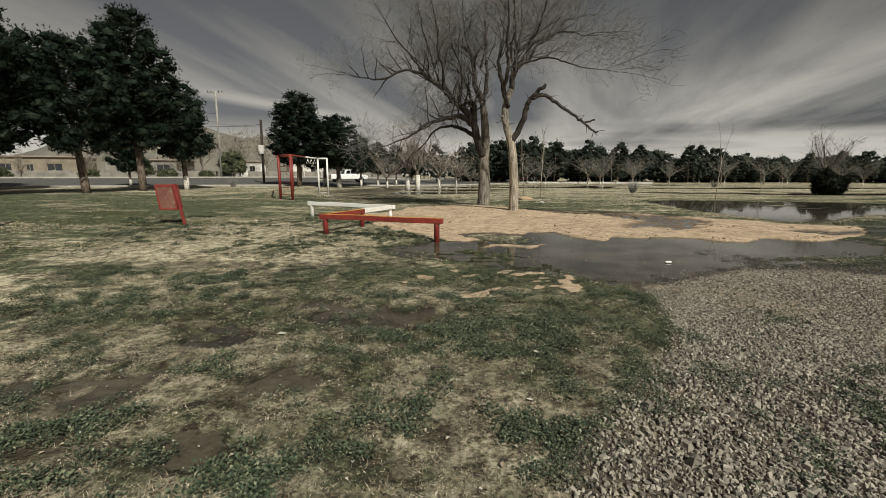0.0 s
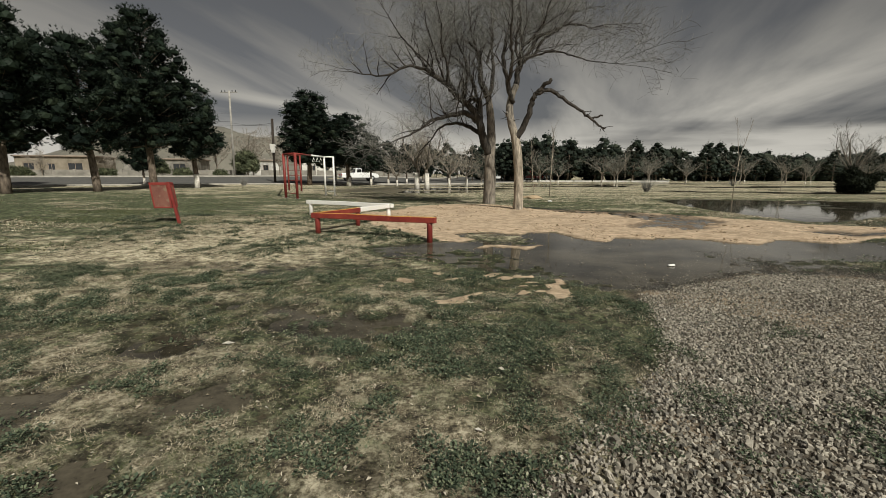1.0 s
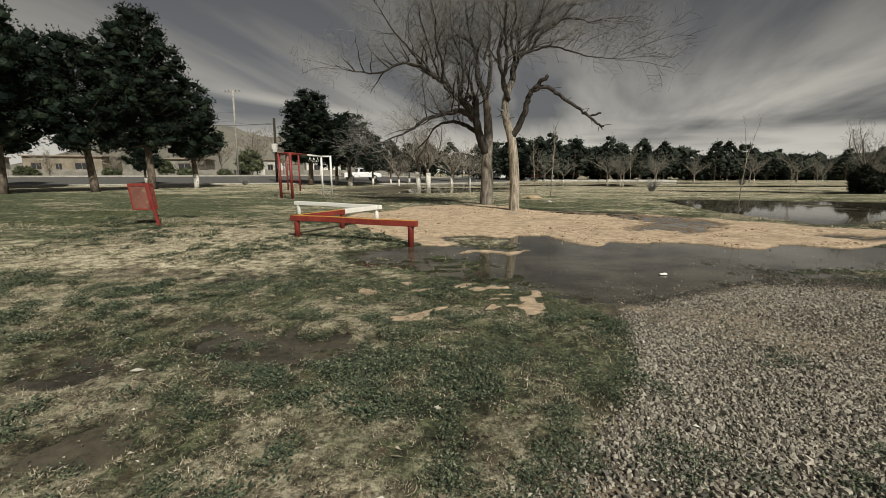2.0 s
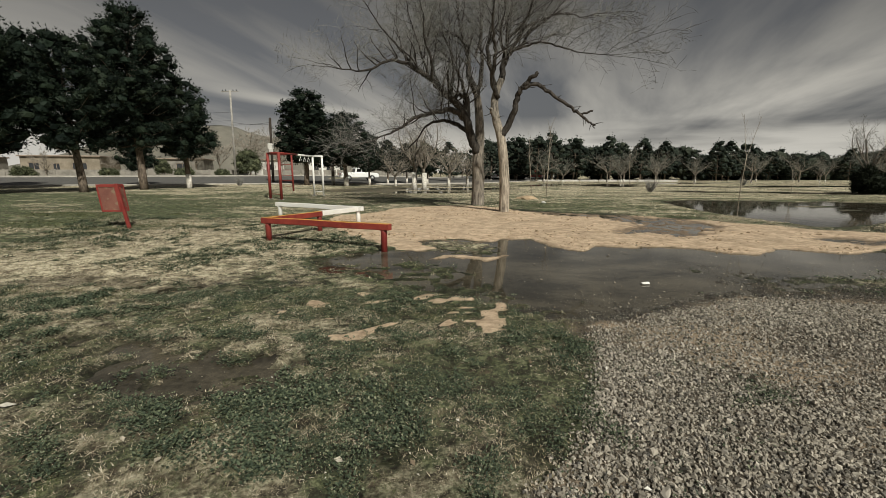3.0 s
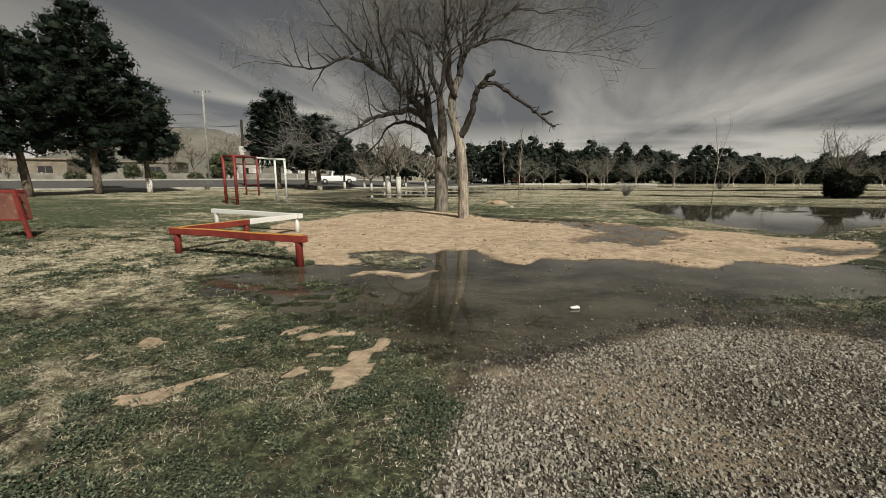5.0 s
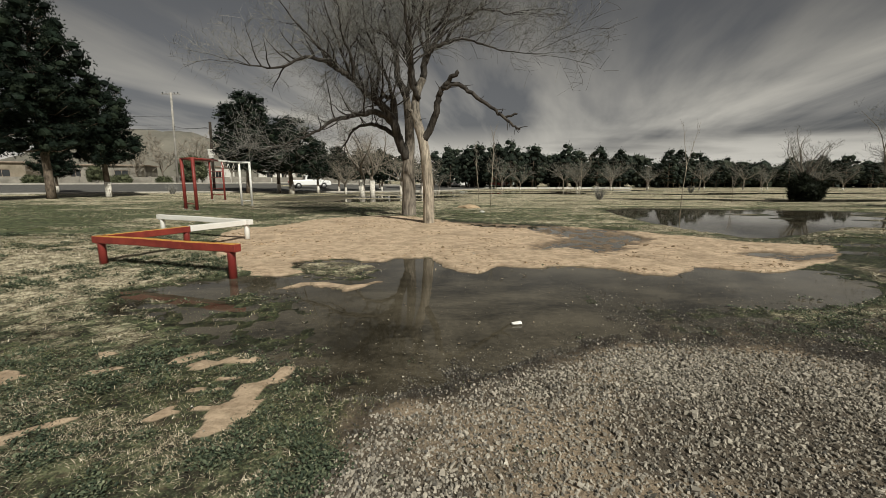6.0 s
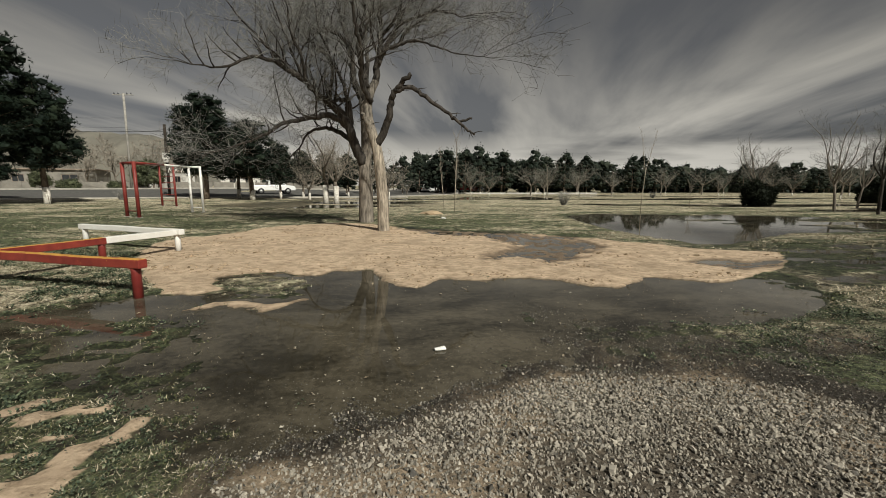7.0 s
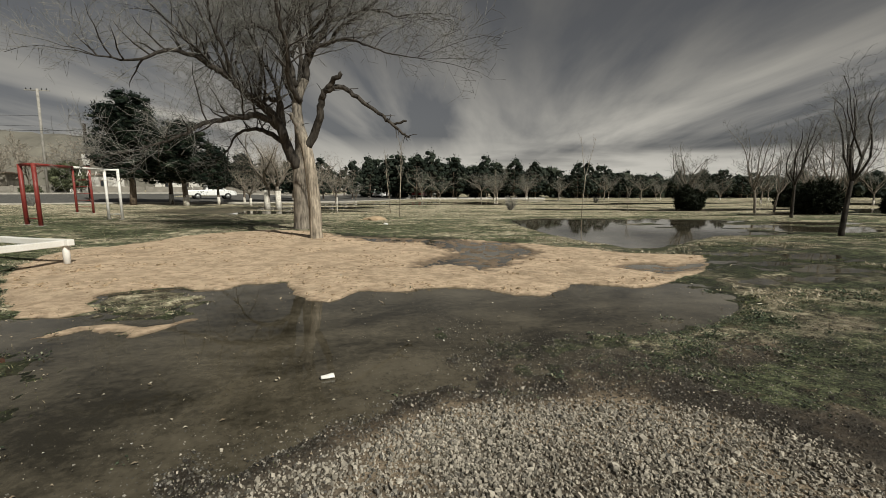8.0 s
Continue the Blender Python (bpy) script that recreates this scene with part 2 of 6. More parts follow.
M_GROUND = ground_material()
M_WATER = water_material()
M_STONE = scatter_material("gravel_stones", ((0.0, (0.10, 0.092, 0.079)), (0.35, (0.30, 0.270, 0.222)), (0.8, (0.52, 0.472, 0.395)), (1.0, (0.12, 0.114, 0.105))), 0.8, fine=30)
M_STONE_WET = scatter_material("wet_stones", ((0.0, (0.035, 0.032, 0.028)), (0.5, (0.085, 0.078, 0.066)), (0.88, (0.15, 0.138, 0.118)), (1.0, (0.40, 0.375, 0.33))), 0.35, 0.4, 30)
M_WEED = scatter_material("weed_leaves", ((0.0, (0.026, 0.038, 0.024)), (0.6, (0.074, 0.096, 0.058)), (0.92, (0.155, 0.175, 0.105)), (1.0, (0.30, 0.30, 0.21))), 0.7, 0.2)
M_STRAW = scatter_material("straw_blades", ((0.0, (0.10, 0.086, 0.054)), (0.45, (0.34, 0.292, 0.205)), (0.85, (0.60, 0.52, 0.385)), (1.0, (0.76, 0.69, 0.56))), 0.8)
M_BLADE = scatter_material("green_blades", ((0.0, (0.045, 0.058, 0.024)), (0.6, (0.10, 0.115, 0.052)), (1.0, (0.22, 0.21, 0.11))), 0.65)
M_LITTER = scatter_material("dead_leaves", ((0.0, (0.16, 0.12, 0.08)), (0.6, (0.36, 0.30, 0.22)), (0.92, (0.50, 0.46, 0.38)), (1.0, (0.72, 0.70, 0.64))), 0.8)
M_BARK = two_tone("dark_bark", (0.018, 0.016, 0.014), (0.080, 0.070, 0.061), 9.0, 0.9, 0.8, 0.03, (1, 1, 0.25))
M_BARK_PALE = furrowed_bark()
M_BARK_MID = two_tone("grey_bark", (0.07, 0.06, 0.05), (0.30, 0.26, 0.215), 9.0, 0.9, 0.9, 0.03, (1.2, 1.2, 0.25))
M_TWIG = two_tone("twigs", (0.085, 0.083, 0.077), (0.25, 0.242, 0.222), 4.0, 0.85, 0.0)
M_TWIG_GREY = two_tone("grey_twigs", (0.11, 0.108, 0.092), (0.22, 0.212, 0.182), 4.0, 0.85, 0.0)
M_TWIG_PALE = two_tone("pale_twigs", (0.17, 0.15, 0.125), (0.33, 0.29, 0.24), 4.0, 0.85, 0.0)
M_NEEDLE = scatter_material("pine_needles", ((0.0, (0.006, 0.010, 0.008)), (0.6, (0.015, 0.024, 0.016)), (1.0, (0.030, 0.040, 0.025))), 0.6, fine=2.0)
# Paler, greyer needles for far crowns: distance haze put into the colour.
M_NEEDLE_HAZY = scatter_material("hazy_evergreen_leaves", ((0.0, (0.013, 0.018, 0.014)), (0.6, (0.028, 0.038, 0.028)), (1.0, (0.055, 0.064, 0.046))), 0.6, fine=2.0)
M_JUNIPER = scatter_material("juniper_leaves", ((0.0, (0.010, 0.013, 0.009)), (1.0, (0.030, 0.036, 0.022))), 0.65, fine=3.0)
M_SHRUB = scatter_material("shrub_leaves", ((0.0, (0.05, 0.06, 0.035)), (1.0, (0.12, 0.13, 0.075))), 0.7, fine=3.0)
M_PINEBARK = two_tone("pine_bark", (0.055, 0.043, 0.034), (0.20, 0.16, 0.125), 7.0, 0.95, 0.9, 0.03, (1, 1, 0.4))
M_LIME = two_tone("whitewash", (0.42, 0.39, 0.34), (0.78, 0.74, 0.67), 9.0, 0.9, 0.5, 0.01)
M_REDTOP = worn_top_material()
M_RED = painted("red_paint", (0.17, 0.020, 0.017), (0.24, 0.040, 0.03), (0.11, 0.035, 0.027), 0.64)
M_WHITE = painted("white_paint", (0.78, 0.77, 0.74), (0.70, 0.68, 0.64), (0.45, 0.40, 0.33), 0.76)
M_CLOD = scatter_material("dry_mud_clods", ((0.0, (0.20, 0.145, 0.09)), (0.6, (0.36, 0.265, 0.17)), (1.0, (0.48, 0.36, 0.235))), 0.95, 0.1)
M_MESH = painted("faded_red_sheet", (0.13, 0.042, 0.034), (0.20, 0.085, 0.06), (0.20, 0.13, 0.085), 0.55, 0.65)
M_ASPHALT = two_tone("asphalt", (0.075, 0.073, 0.070), (0.13, 0.125, 0.115), 3.0, 0.9, 0.3, 0.01)
M_CONCRETE = two_tone("concrete", (0.26, 0.245, 0.215), (0.44, 0.41, 0.36), 2.0, 0.9, 0.3, 0.01)
M_POLE = two_tone("grey_concrete", (0.20, 0.19, 0.17), (0.34, 0.32, 0.29), 2.0, 0.9, 0.3, 0.01)
M_WALL = two_tone("pale_plaster", (0.16, 0.15, 0.132), (0.27, 0.25, 0.22), 0.8, 0.9, 0.2, 0.01)
M_WALL_WHITE = two_tone("white_plaster", (0.46, 0.44, 0.41), (0.64, 0.62, 0.58), 0.8, 0.9, 0.2, 0.01)
M_WALL_OCHRE = two_tone("ochre_plaster", (0.17, 0.145, 0.11), (0.27, 0.23, 0.18), 0.8, 0.9, 0.2, 0.01)
M_ROOF = two_tone("flat_roof", (0.20, 0.16, 0.13), (0.32, 0.26, 0.21), 1.0, 0.9, 0.2, 0.01)
M_WOODPOLE = two_tone("creosoted_wood", (0.022, 0.018, 0.015), (0.065, 0.052, 0.042), 6.0, 0.9, 0.5, 0.01, (1, 1, 0.1))
M_HILL = two_tone("bare_hillside", (0.115, 0.108, 0.092), (0.18, 0.168, 0.14), 0.012, 0.95, 0.0)
M_CABLE = two_tone("black_cable", (0.02, 0.02, 0.02), (0.04, 0.04, 0.04), 5.0, 0.6, 0.0)
M_CAR = Mat("white_car_paint", 0.25, spec=0.6).color((0.78, 0.78, 0.77)).m
M_CARRED = Mat("red_car_paint", 0.3, spec=0.6).color((0.35, 0.05, 0.04)).m
M_GLASS = Mat("dark_car_glass", 0.05, spec=0.6).color((0.012, 0.013, 0.014)).m
M_RUBBER = Mat("tyre_rubber", 0.85).color((0.02, 0.02, 0.02)).m
M_STEEL = Mat("grey_steel", 0.4, 0.8).color((0.45, 0.45, 0.45)).m
M_DARK = Mat("dark_window_pane", 0.15, spec=0.5).color((0.03, 0.032, 0.035)).m
M_LAMPRED = Mat("tail_light_red", 0.2).color((0.4, 0.02, 0.02)).m
M_PLASTIC = two_tone("dirty_white_plastic", (0.62, 0.60, 0.56), (0.85, 0.84, 0.81), 20.0, 0.4, 0.2, 0.003)


# ---- mesh helpers ----
def mesh_object(name, verts, faces, material, parent=None, smooth=False, label=""):
    me = bpy.data.meshes.new(name)
    me.from_pydata([tuple(v) for v in verts], [], [tuple(f) for f in faces])
    me.materials.append(material)
    if smooth:
        me.polygons.foreach_set("use_smooth", [True] * len(me.polygons))
    me.update()
    ob = new(name, me)
    if parent:
        ob.parent = parent
    if label:
        tagged(ob, label)
    return ob


def array_object(name, verts, faces, material, smooth=False):
    """One mesh from numpy arrays; faces all have the same number of corners."""
    me = bpy.data.meshes.new(name)
    k = faces.shape[1]
    me.vertices.add(len(verts))
    me.vertices.foreach_set("co", np.ascontiguousarray(verts, dtype=np.float32).ravel())
    me.loops.add(faces.size)
    me.loops.foreach_set("vertex_index", np.ascontiguousarray(faces, dtype=np.int32).ravel())
    me.polygons.add(len(faces))
    me.polygons.foreach_set("loop_start", np.arange(0, faces.size, k, dtype=np.int32))
    me.polygons.foreach_set("loop_total", np.full(len(faces), k, dtype=np.int32))
    me.polygons.foreach_set("use_smooth", np.full(len(faces), smooth))
    me.materials.append(material)
    me.update(calc_edges=True)
    return new(name, me)


def part(name, bm, material, parent=None, label="", smooth=False):
    me = bpy.data.meshes.new(name)
    bm.to_mesh(me)
    bm.free()
    me.materials.append(material)
    if smooth:
        me.polygons.foreach_set("use_smooth", [True] * len(me.polygons))
    ob = new(name, me)
    if parent:
        ob.parent = parent
    if label:
        tagged(ob, label)
    return ob


def thing(name, x, y, z, label, category, group="", turn=0):
    ob = new(name)
    ob.empty_display_size = 0.2
    ob.matrix_world = pose(x, y, z, 0, 0, turn)
    return tagged(ob, label, category, group)


def box(bm, x0, y0, z0, x1, y1, z1, bevel=0.0):
    """A box between two corners; bevelled if asked."""
    r = bmesh.ops.create_cube(bm, size=1.0)
    vs = r["verts"]
    for v in vs:
        v.co = Vector(((x0 + x1) / 2 + v.co.x * (x1 - x0), (y0 + y1) / 2 + v.co.y * (y1 - y0), (z0 + z1) / 2 + v.co.z * (z1 - z0)))
    if bevel:
        es = list({e for v in vs for e in v.link_edges})
        bmesh.ops.bevel(bm, geom=es, offset=bevel, segments=2, affect="EDGES", profile=0.5)
    return bm


class Tubes:
    """Collects tapered tubes along polylines in one vertex and face list."""

    def __init__(self):
        self.v, self.f = [], []

    def add(self, pts, radii, sides=5, cap=True):
        pts = [Vector(p) for p in pts]
        base, n = len(self.v), len(pts)
        ref = Vector((0.31, 0.17, 0.93))
        for i, p in enumerate(pts):
            d = (pts[min(i + 1, n - 1)] - pts[max(i - 1, 0)]).normalized()
            if abs(d.dot(ref)) > 0.97:
                ref = Vector((0.9, 0.3, 0.1))
            a = d.cross(ref).normalized()
            b = d.cross(a)
            for s in range(sides):
                t = 2 * math.pi * s / sides
                self.v.append(p + radii[i] * (a * math.cos(t) + b * math.sin(t)))
        for i in range(n - 1):
            for s in range(sides):
                s2 = (s + 1) % sides
                o = base + i * sides
                self.f.append((o + s, o + s2, o + sides + s2, o + sides + s))
        if cap:
            self.f.append(tuple(base + s for s in range(sides))[::-1])
            self.f.append(tuple(base + (n - 1) * sides + s for s in range(sides)))

    def make(self, name, material, parent=None, smooth=True, label=""):
        return mesh_object(name, self.v, self.f, material, parent, smooth, label)


def rod(name, a, b, r, material, parent, sides=12, label=""):
    t = Tubes()
    t.add([a, b], [r, r], sides)
    return t.make(name, material, parent, True, label)


# ---- value noise and shapes on the plan ----
RNG = np.random.RandomState(7)
TABLE = RNG.rand(256, 256)
BLOCK = 16384  # points worked on at a time, to stay quick


def vnoise(x, y):
    xi, yi = np.floor(x).astype(int), np.floor(y).astype(int)
    u, v = x - xi, y - yi
    u, v = u * u * (3 - 2 * u), v * v * (3 - 2 * v)
    g = lambda i, j: TABLE[(xi + i) & 255, (yi + j) & 255]
    return (g(0, 0) * (1 - u) + g(1, 0) * u) * (1 - v) + (g(0, 1) * (1 - u) + g(1, 1) * u) * v


def fbm(x, y, octaves=4):
    if x.ndim == 1 and x.size > BLOCK:
        return np.concatenate([fbm(x[k:k + BLOCK], y[k:k + BLOCK], octaves) for k in range(0, x.size, BLOCK)])
    s, a, tot = 0, 1.0, 0
    for o in range(octaves):
        s = s + a * vnoise(x * 2 ** o + 17.3 * o, y * 2 ** o + 9.1 * o)
        tot += a
        a *= 0.5
    return s / tot


def smooth(a, b, x):
    t = np.clip((x - a) / (b - a), 0, 1)
    return t * t * (3 - 2 * t)


def inside(poly, x, y):
    """Signed distance to a polygon, positive inside."""
    if x.size > BLOCK:
        return np.concatenate([inside(poly, x[k:k + BLOCK], y[k:k + BLOCK]) for k in range(0, x.size, BLOCK)])
    d = np.full(x.shape, 1e9)
    c = np.zeros(x.shape, bool)
    for (x0, y0), (x1, y1) in zip(poly, poly[1:] + poly[:1]):
        ex, ey = x1 - x0, y1 - y0
        t = np.clip(((x - x0) * ex + (y - y0) * ey) / (ex * ex + ey * ey), 0, 1)
        d = np.minimum(d, np.hypot(x - x0 - t * ex, y - y0 - t * ey))
        if y1 != y0:
            c ^= ((y0 > y) != (y1 > y)) & (x < (x1 - x0) * (y - y0) / (y1 - y0) + x0)
    return np.where(c, d, -d)


MUD = [(0.03, 9.31), (0.53, 9.42), (0.96, 9.59), (0.47, 10.45), (1.13, 10.84), (2.03, 10.44), (2.38, 10.85), (2.91, 10.84), (3.06, 10.03), (3.5, 9.49), (3.81, 9.43), (4.19, 9.99), (4.88, 9.97), (5.51, 10.01), (6.02, 9.83), (6.33, 9.4), (6.81, 9.18), (7.3, 9.51), (7.65, 9.81), (8.22, 9.74), (8.52, 9.43), (8.98, 9.56), (10.21, 10.02), (11.92, 11.48), (12.28, 12.26), (10.55, 12.86), (9.67, 14.1), (9.16, 14.81), (7.52, 16.25), (4.22, 17.5), (2.62, 19.29), (0.63, 20.53), (-0.58, 19.87), (-1.51, 18.89), (-1.87, 17.37), (-2.5, 16.57), (-3.12, 15.4), (-2.26, 12.53)]
INLET = [(3.42, 19.25), (4.53, 15.74), (5.85, 15.76), (6.04, 13.97), (6.38, 13.51), (5.32, 11.92), (5.97, 12.2), (6.53, 11.57), (7.22, 11.83), (7.82, 12.71), (8.42, 13.13), (8.67, 13.69), (8.48, 15.28), (7.55, 16.33), (4.22, 18.31)]
INLET2 = [(9.15, 11.07), (9.99, 11.45), (10.63, 11.05), (11.78, 11.41), (10.8, 10.52), (9.83, 10.41), (9.17, 10.82)]
STREAM = [(-1.5, 8.6), (-0.2, 9.4), (0.4, 11.2), (3.0, 11.3), (9.2, 11.0), (10.4, 10.2), (10.0, 9.0), (9.3, 8.0), (8.3, 7.5), (7.2, 7.4), (6.5, 7.4), (6.0, 6.9), (5.4, 6.55), (4.6, 6.4), (3.9, 6.0), (3.1, 5.62), (2.7, 5.45), (2.2, 5.4), (1.3, 6.5), (0.1, 7.2), (-0.9, 7.7)]
TONGUE = [(4.8, 9.1), (5.6, 8.35), (6.5, 7.6), (7.2, 7.3), (7.9, 7.5), (8.7, 7.1), (7.9, 6.4), (5.9, 6.4), (4.95, 6.5), (4.75, 7.15)]
BAR = [(0.75, 8.65), (1.05, 8.95), (2.2, 8.98), (1.9, 8.6)]
GREENBAR = [(1.3, 10.8), (0.6, 10.5), (0.5, 9.8), (0.6, 9.1), (2.3, 9.0), (2.2, 10.2)]
SOAKED = [(-1.2, 8.2), (0.4, 8.5), (1.6, 8.0), (2.2, 7.0), (1.9, 6.2), (0.2, 6.6), (-1.2, 7.3)]
GRAVEL = [(0.2, 1.0), (0.57, 1.7), (0.79, 2.03), (1.22, 2.62), (1.81, 3.15), (2.18, 3.76), (2.4, 4.3), (2.55, 4.95), (2.65, 5.3), (3.2, 5.55), (3.48, 5.8), (3.9, 5.95), (4.6, 6.3), (5.1, 6.36), (5.55, 6.3), (6.0, 6.2), (6.5, 6.02), (6.8, 5.7), (7.6, 4.6), (9.0, 2.0), (7.0, -2.0), (1.0, -2.0)]
POND = [(11.2, 21.3), (11.6, 24.0), (14.0, 25.6), (16.8, 25.0), (20.3, 24.0), (24.0, 22.6), (29.0, 19.5), (27.0, 16.5), (20.5, 15.2), (16.7, 15.9), (14.0, 14.6), (12.4, 13.5), (11.4, 13.8), (11.0, 15.6), (10.8, 18.0)]
PUDDLES = [[(-1.4, 4.5), (-0.8, 4.65), (0.2, 4.34), (0.55, 4.25), (0.25, 3.95), (-0.5, 3.8), (-0.9, 3.8), (-1.35, 4.1)],
           [(-1.35, 3.0), (-0.75, 3.12), (-0.9, 2.7), (-1.45, 2.62)], [(-3.3, 2.8), (-2.0, 2.98), (-2.1, 2.5), (-3.4, 2.4)],
           [(-1.5, 2.25), (-1.0, 2.25), (-1.4, 1.9), (-2.5, 2.05)], [(-2.45, 3.75), (-1.8, 3.65), (-1.95, 3.35), (-2.5, 3.45)],
           [(-1.6, 4.9), (-1.3, 4.95), (-1.2, 4.5), (-1.6, 4.5)], [(-5.2, 4.2), (-4.2, 4.3), (-4.4, 3.8), (-5.4, 3.6)]]
SAND = [(1.71, 5.64, 0.29, 0.10, 1.46), (1.08, 6.03, 0.21, 0.09, 0.72), (0.63, 5.73, 0.07, 0.08, 0.83), (1.15, 5.57, 0.27, 0.03, 0.26), (1.50, 5.39, 0.13, 0.04, 0.55), (1.21, 5.21, 0.08, 0.05, 1.19), (0.58, 5.25, 0.23, 0.06, 1.07), (0.02, 5.35, 0.13, 0.04, 0.16), (0.30, 4.88, 0.11, 0.06, 0.14), (-0.23, 5.88, 0.17, 0.07, 1.09), (0.75, 6.15, 0.30, 0.05, 0.45), (0.25, 6.30, 0.26, 0.04, 0.5), (1.35, 5.85, 0.16, 0.04, 0.6), (1.45, 6.15, 0.14, 0.05, 0.8)]


def rise(x, y):
    """The broad lie of the land."""
    return np.clip(0.016 * (-x - 3), 0, 0.3) + 0.75 * smooth(44, 76, 0.95 * y - 0.32 * x) * smooth(6, -18, x)


def zones(x, y):
    """Height and ground cover at points of the plan."""
    if x.size > BLOCK:
        parts = [zones(x[k:k + BLOCK], y[k:k + BLOCK]) for k in range(0, x.size, BLOCK)]
        return tuple(np.concatenate(p) for p in zip(*parts))
    wx = x + 0.22 * (fbm(x * 1.7, y * 1.7, 4) - 0.5) * 2
    wy = y + 0.22 * (fbm(x * 1.7 + 40, y * 1.7 + 13, 4) - 0.5) * 2
    lumps = fbm(x * 0.9, y * 0.9, 3) - 0.5
    fine = fbm(x * 6, y * 6, 3) - 0.5
    lawn = smooth(-5.5, -4.0, x) * smooth(2.8, 2.0, x) * smooth(8.0, 6.8, y)
    h = 0.036 + 0.030 * lumps + 0.020 * fine + lawn * (-0.013 + 0.035 * lumps + 0.035 * fine)
    s_stream = smooth(-0.12, 0.25, inside(STREAM, wx, wy))
    tongue = smooth(-0.2, 0.5, inside(TONGUE, wx, wy))
    soaked = smooth(-0.2, 0.4, inside(SOAKED, wx, wy))
    gbar = smooth(-0.15, 0.3, inside(GREENBAR, wx, wy))
    deep = smooth(0.0, 1.3, inside(STREAM, wx, wy))
    h = h * (1 - s_stream) + s_stream * (-0.006 - 0.03 * deep + 0.05 * fine + 0.03 * lumps)
    marsh = np.maximum(s_stream * smooth(8.8, 10.0, x), smooth(9.3, 10.6, x) * smooth(17, 15.0, x) * smooth(8.2, 9.2, y) * smooth(13.0, 12.0, y - 0.25 * (x - 11)))
    h = h + marsh * (0.06 * (fbm(x * 0.6 + 9, y * 2.2 + 2, 4) - 0.40) + 0.025 * fine - h)
    h = h + tongue * (0.001 - h + 0.055 * fine + 0.03 * lumps)
    h = h + soaked * s_stream * (0.005 - h + 0.07 * fine + 0.03 * lumps)
    h = h + gbar * (0.012 - h + 0.08 * fine)
    pond_d = inside(POND, wx + 0.6 * lumps, wy + 1.2 * lumps)
    pond = smooth(-0.5, 0.6, pond_d)
    h = h + pond * (-0.03 - h + 0.16 * (fbm(x * 0.35 + 5, y * 0.9, 4) - 0.36) * smooth(13.5, 17, x - 0.35 * (20 - y)))
    for p in PUDDLES:
        k = smooth(-0.16, 0.12, inside(p, wx + 0.5 * fine, wy + 0.5 * fine))
        h = h + k * (-0.010 - h + 0.06 * fine + 0.02 * lumps)
    away = smooth(22, 28, y) * smooth(-14, -6, x) * (1 - smooth(62, 72, y))
    sheets = smooth(0.53, 0.60, fbm(x * 0.06 + 3, y * 0.30 + 1, 3)) * away
    h = h + sheets * (-0.02 - h)
    mud = smooth(-0.02, 0.10, inside(MUD, wx, wy))
    inlet = np.maximum(smooth(-0.3, 0.12, inside(INLET, wx + 1.3 * lumps, wy + 1.3 * lumps) + 0.9 * fine), smooth(-0.2, 0.15, inside(INLET2, wx, wy + 0.8 * lumps)))
    crown = np.exp(-((x - 2.4) ** 2 + (y - 17.6) ** 2) / 9.0)
    rough = 0.018 * fine + 0.02 * lumps
    h = h + mud * (0.030 + 0.055 * crown + rough + 0.02 * smooth(0.1, 0.8, inside(MUD, wx, wy)) - h)
    h = h + inlet * mud * (-0.002 + 0.07 * fine - h)
    grav = smooth(-0.10, 0.10, inside(GRAVEL, wx, wy) - 0.35 * smooth(3.2, 2.0, y) * (fbm(x * 1.3, y * 1.3, 3) > 0.5))
    h = h + grav * (0.032 + 0.012 * fine + 0.015 * lumps - h) * (1 - mud)
    sand = np.zeros(x.shape)
    sx, sy = wx + 0.16 * lumps, wy + 0.10 * fine
    for cx, cy, far, near, turn in SAND:
        along_it = (sx - cx) * math.cos(turn) + (sy - cy) * math.sin(turn)
        across_it = (sy - cy) * math.cos(turn) - (sx - cx) * math.sin(turn)
        sand = np.maximum(sand, smooth(-0.25, 0.25, 0.75 - np.hypot(along_it / far, across_it / near) + 4.6 * fine + 1.2 * lumps))
    h = h + sand * (0.045 + 0.01 * fine - h)
    h = h + 0.05 * np.exp(-((x - 1.95) ** 2 + (y - 20.4) ** 2) / 1.2) + rise(x, y)
    bare = np.maximum(mud * (1 - inlet * 0.0), sand)
    sandbar = smooth(-0.12, 0.1, inside(BAR, wx + 0.4 * fine, wy + 0.4 * fine))
    bare = np.maximum(bare, sandbar)
    h = h + sandbar * np.maximum(0.0, 0.024 + 0.02 * fine - h)
    level = h - rise(x, y)
    wet = smooth(0.026, 0.002, level) * smooth(-16, -9, x)
    wet = np.maximum(wet, 0.95 * inlet)
    soggy = smooth(7.0, 9.0, x) * smooth(3.5, 6.0, y) * smooth(15.5, 12.0, y - 0.2 * (x - 10)) * smooth(24, 16, x) * (1 - mud)
    wet = np.maximum(wet, soggy * (0.45 + 0.4 * smooth(0.42, 0.58, fbm(x * 1.2 + 4, y * 2.2 + 8, 3))))
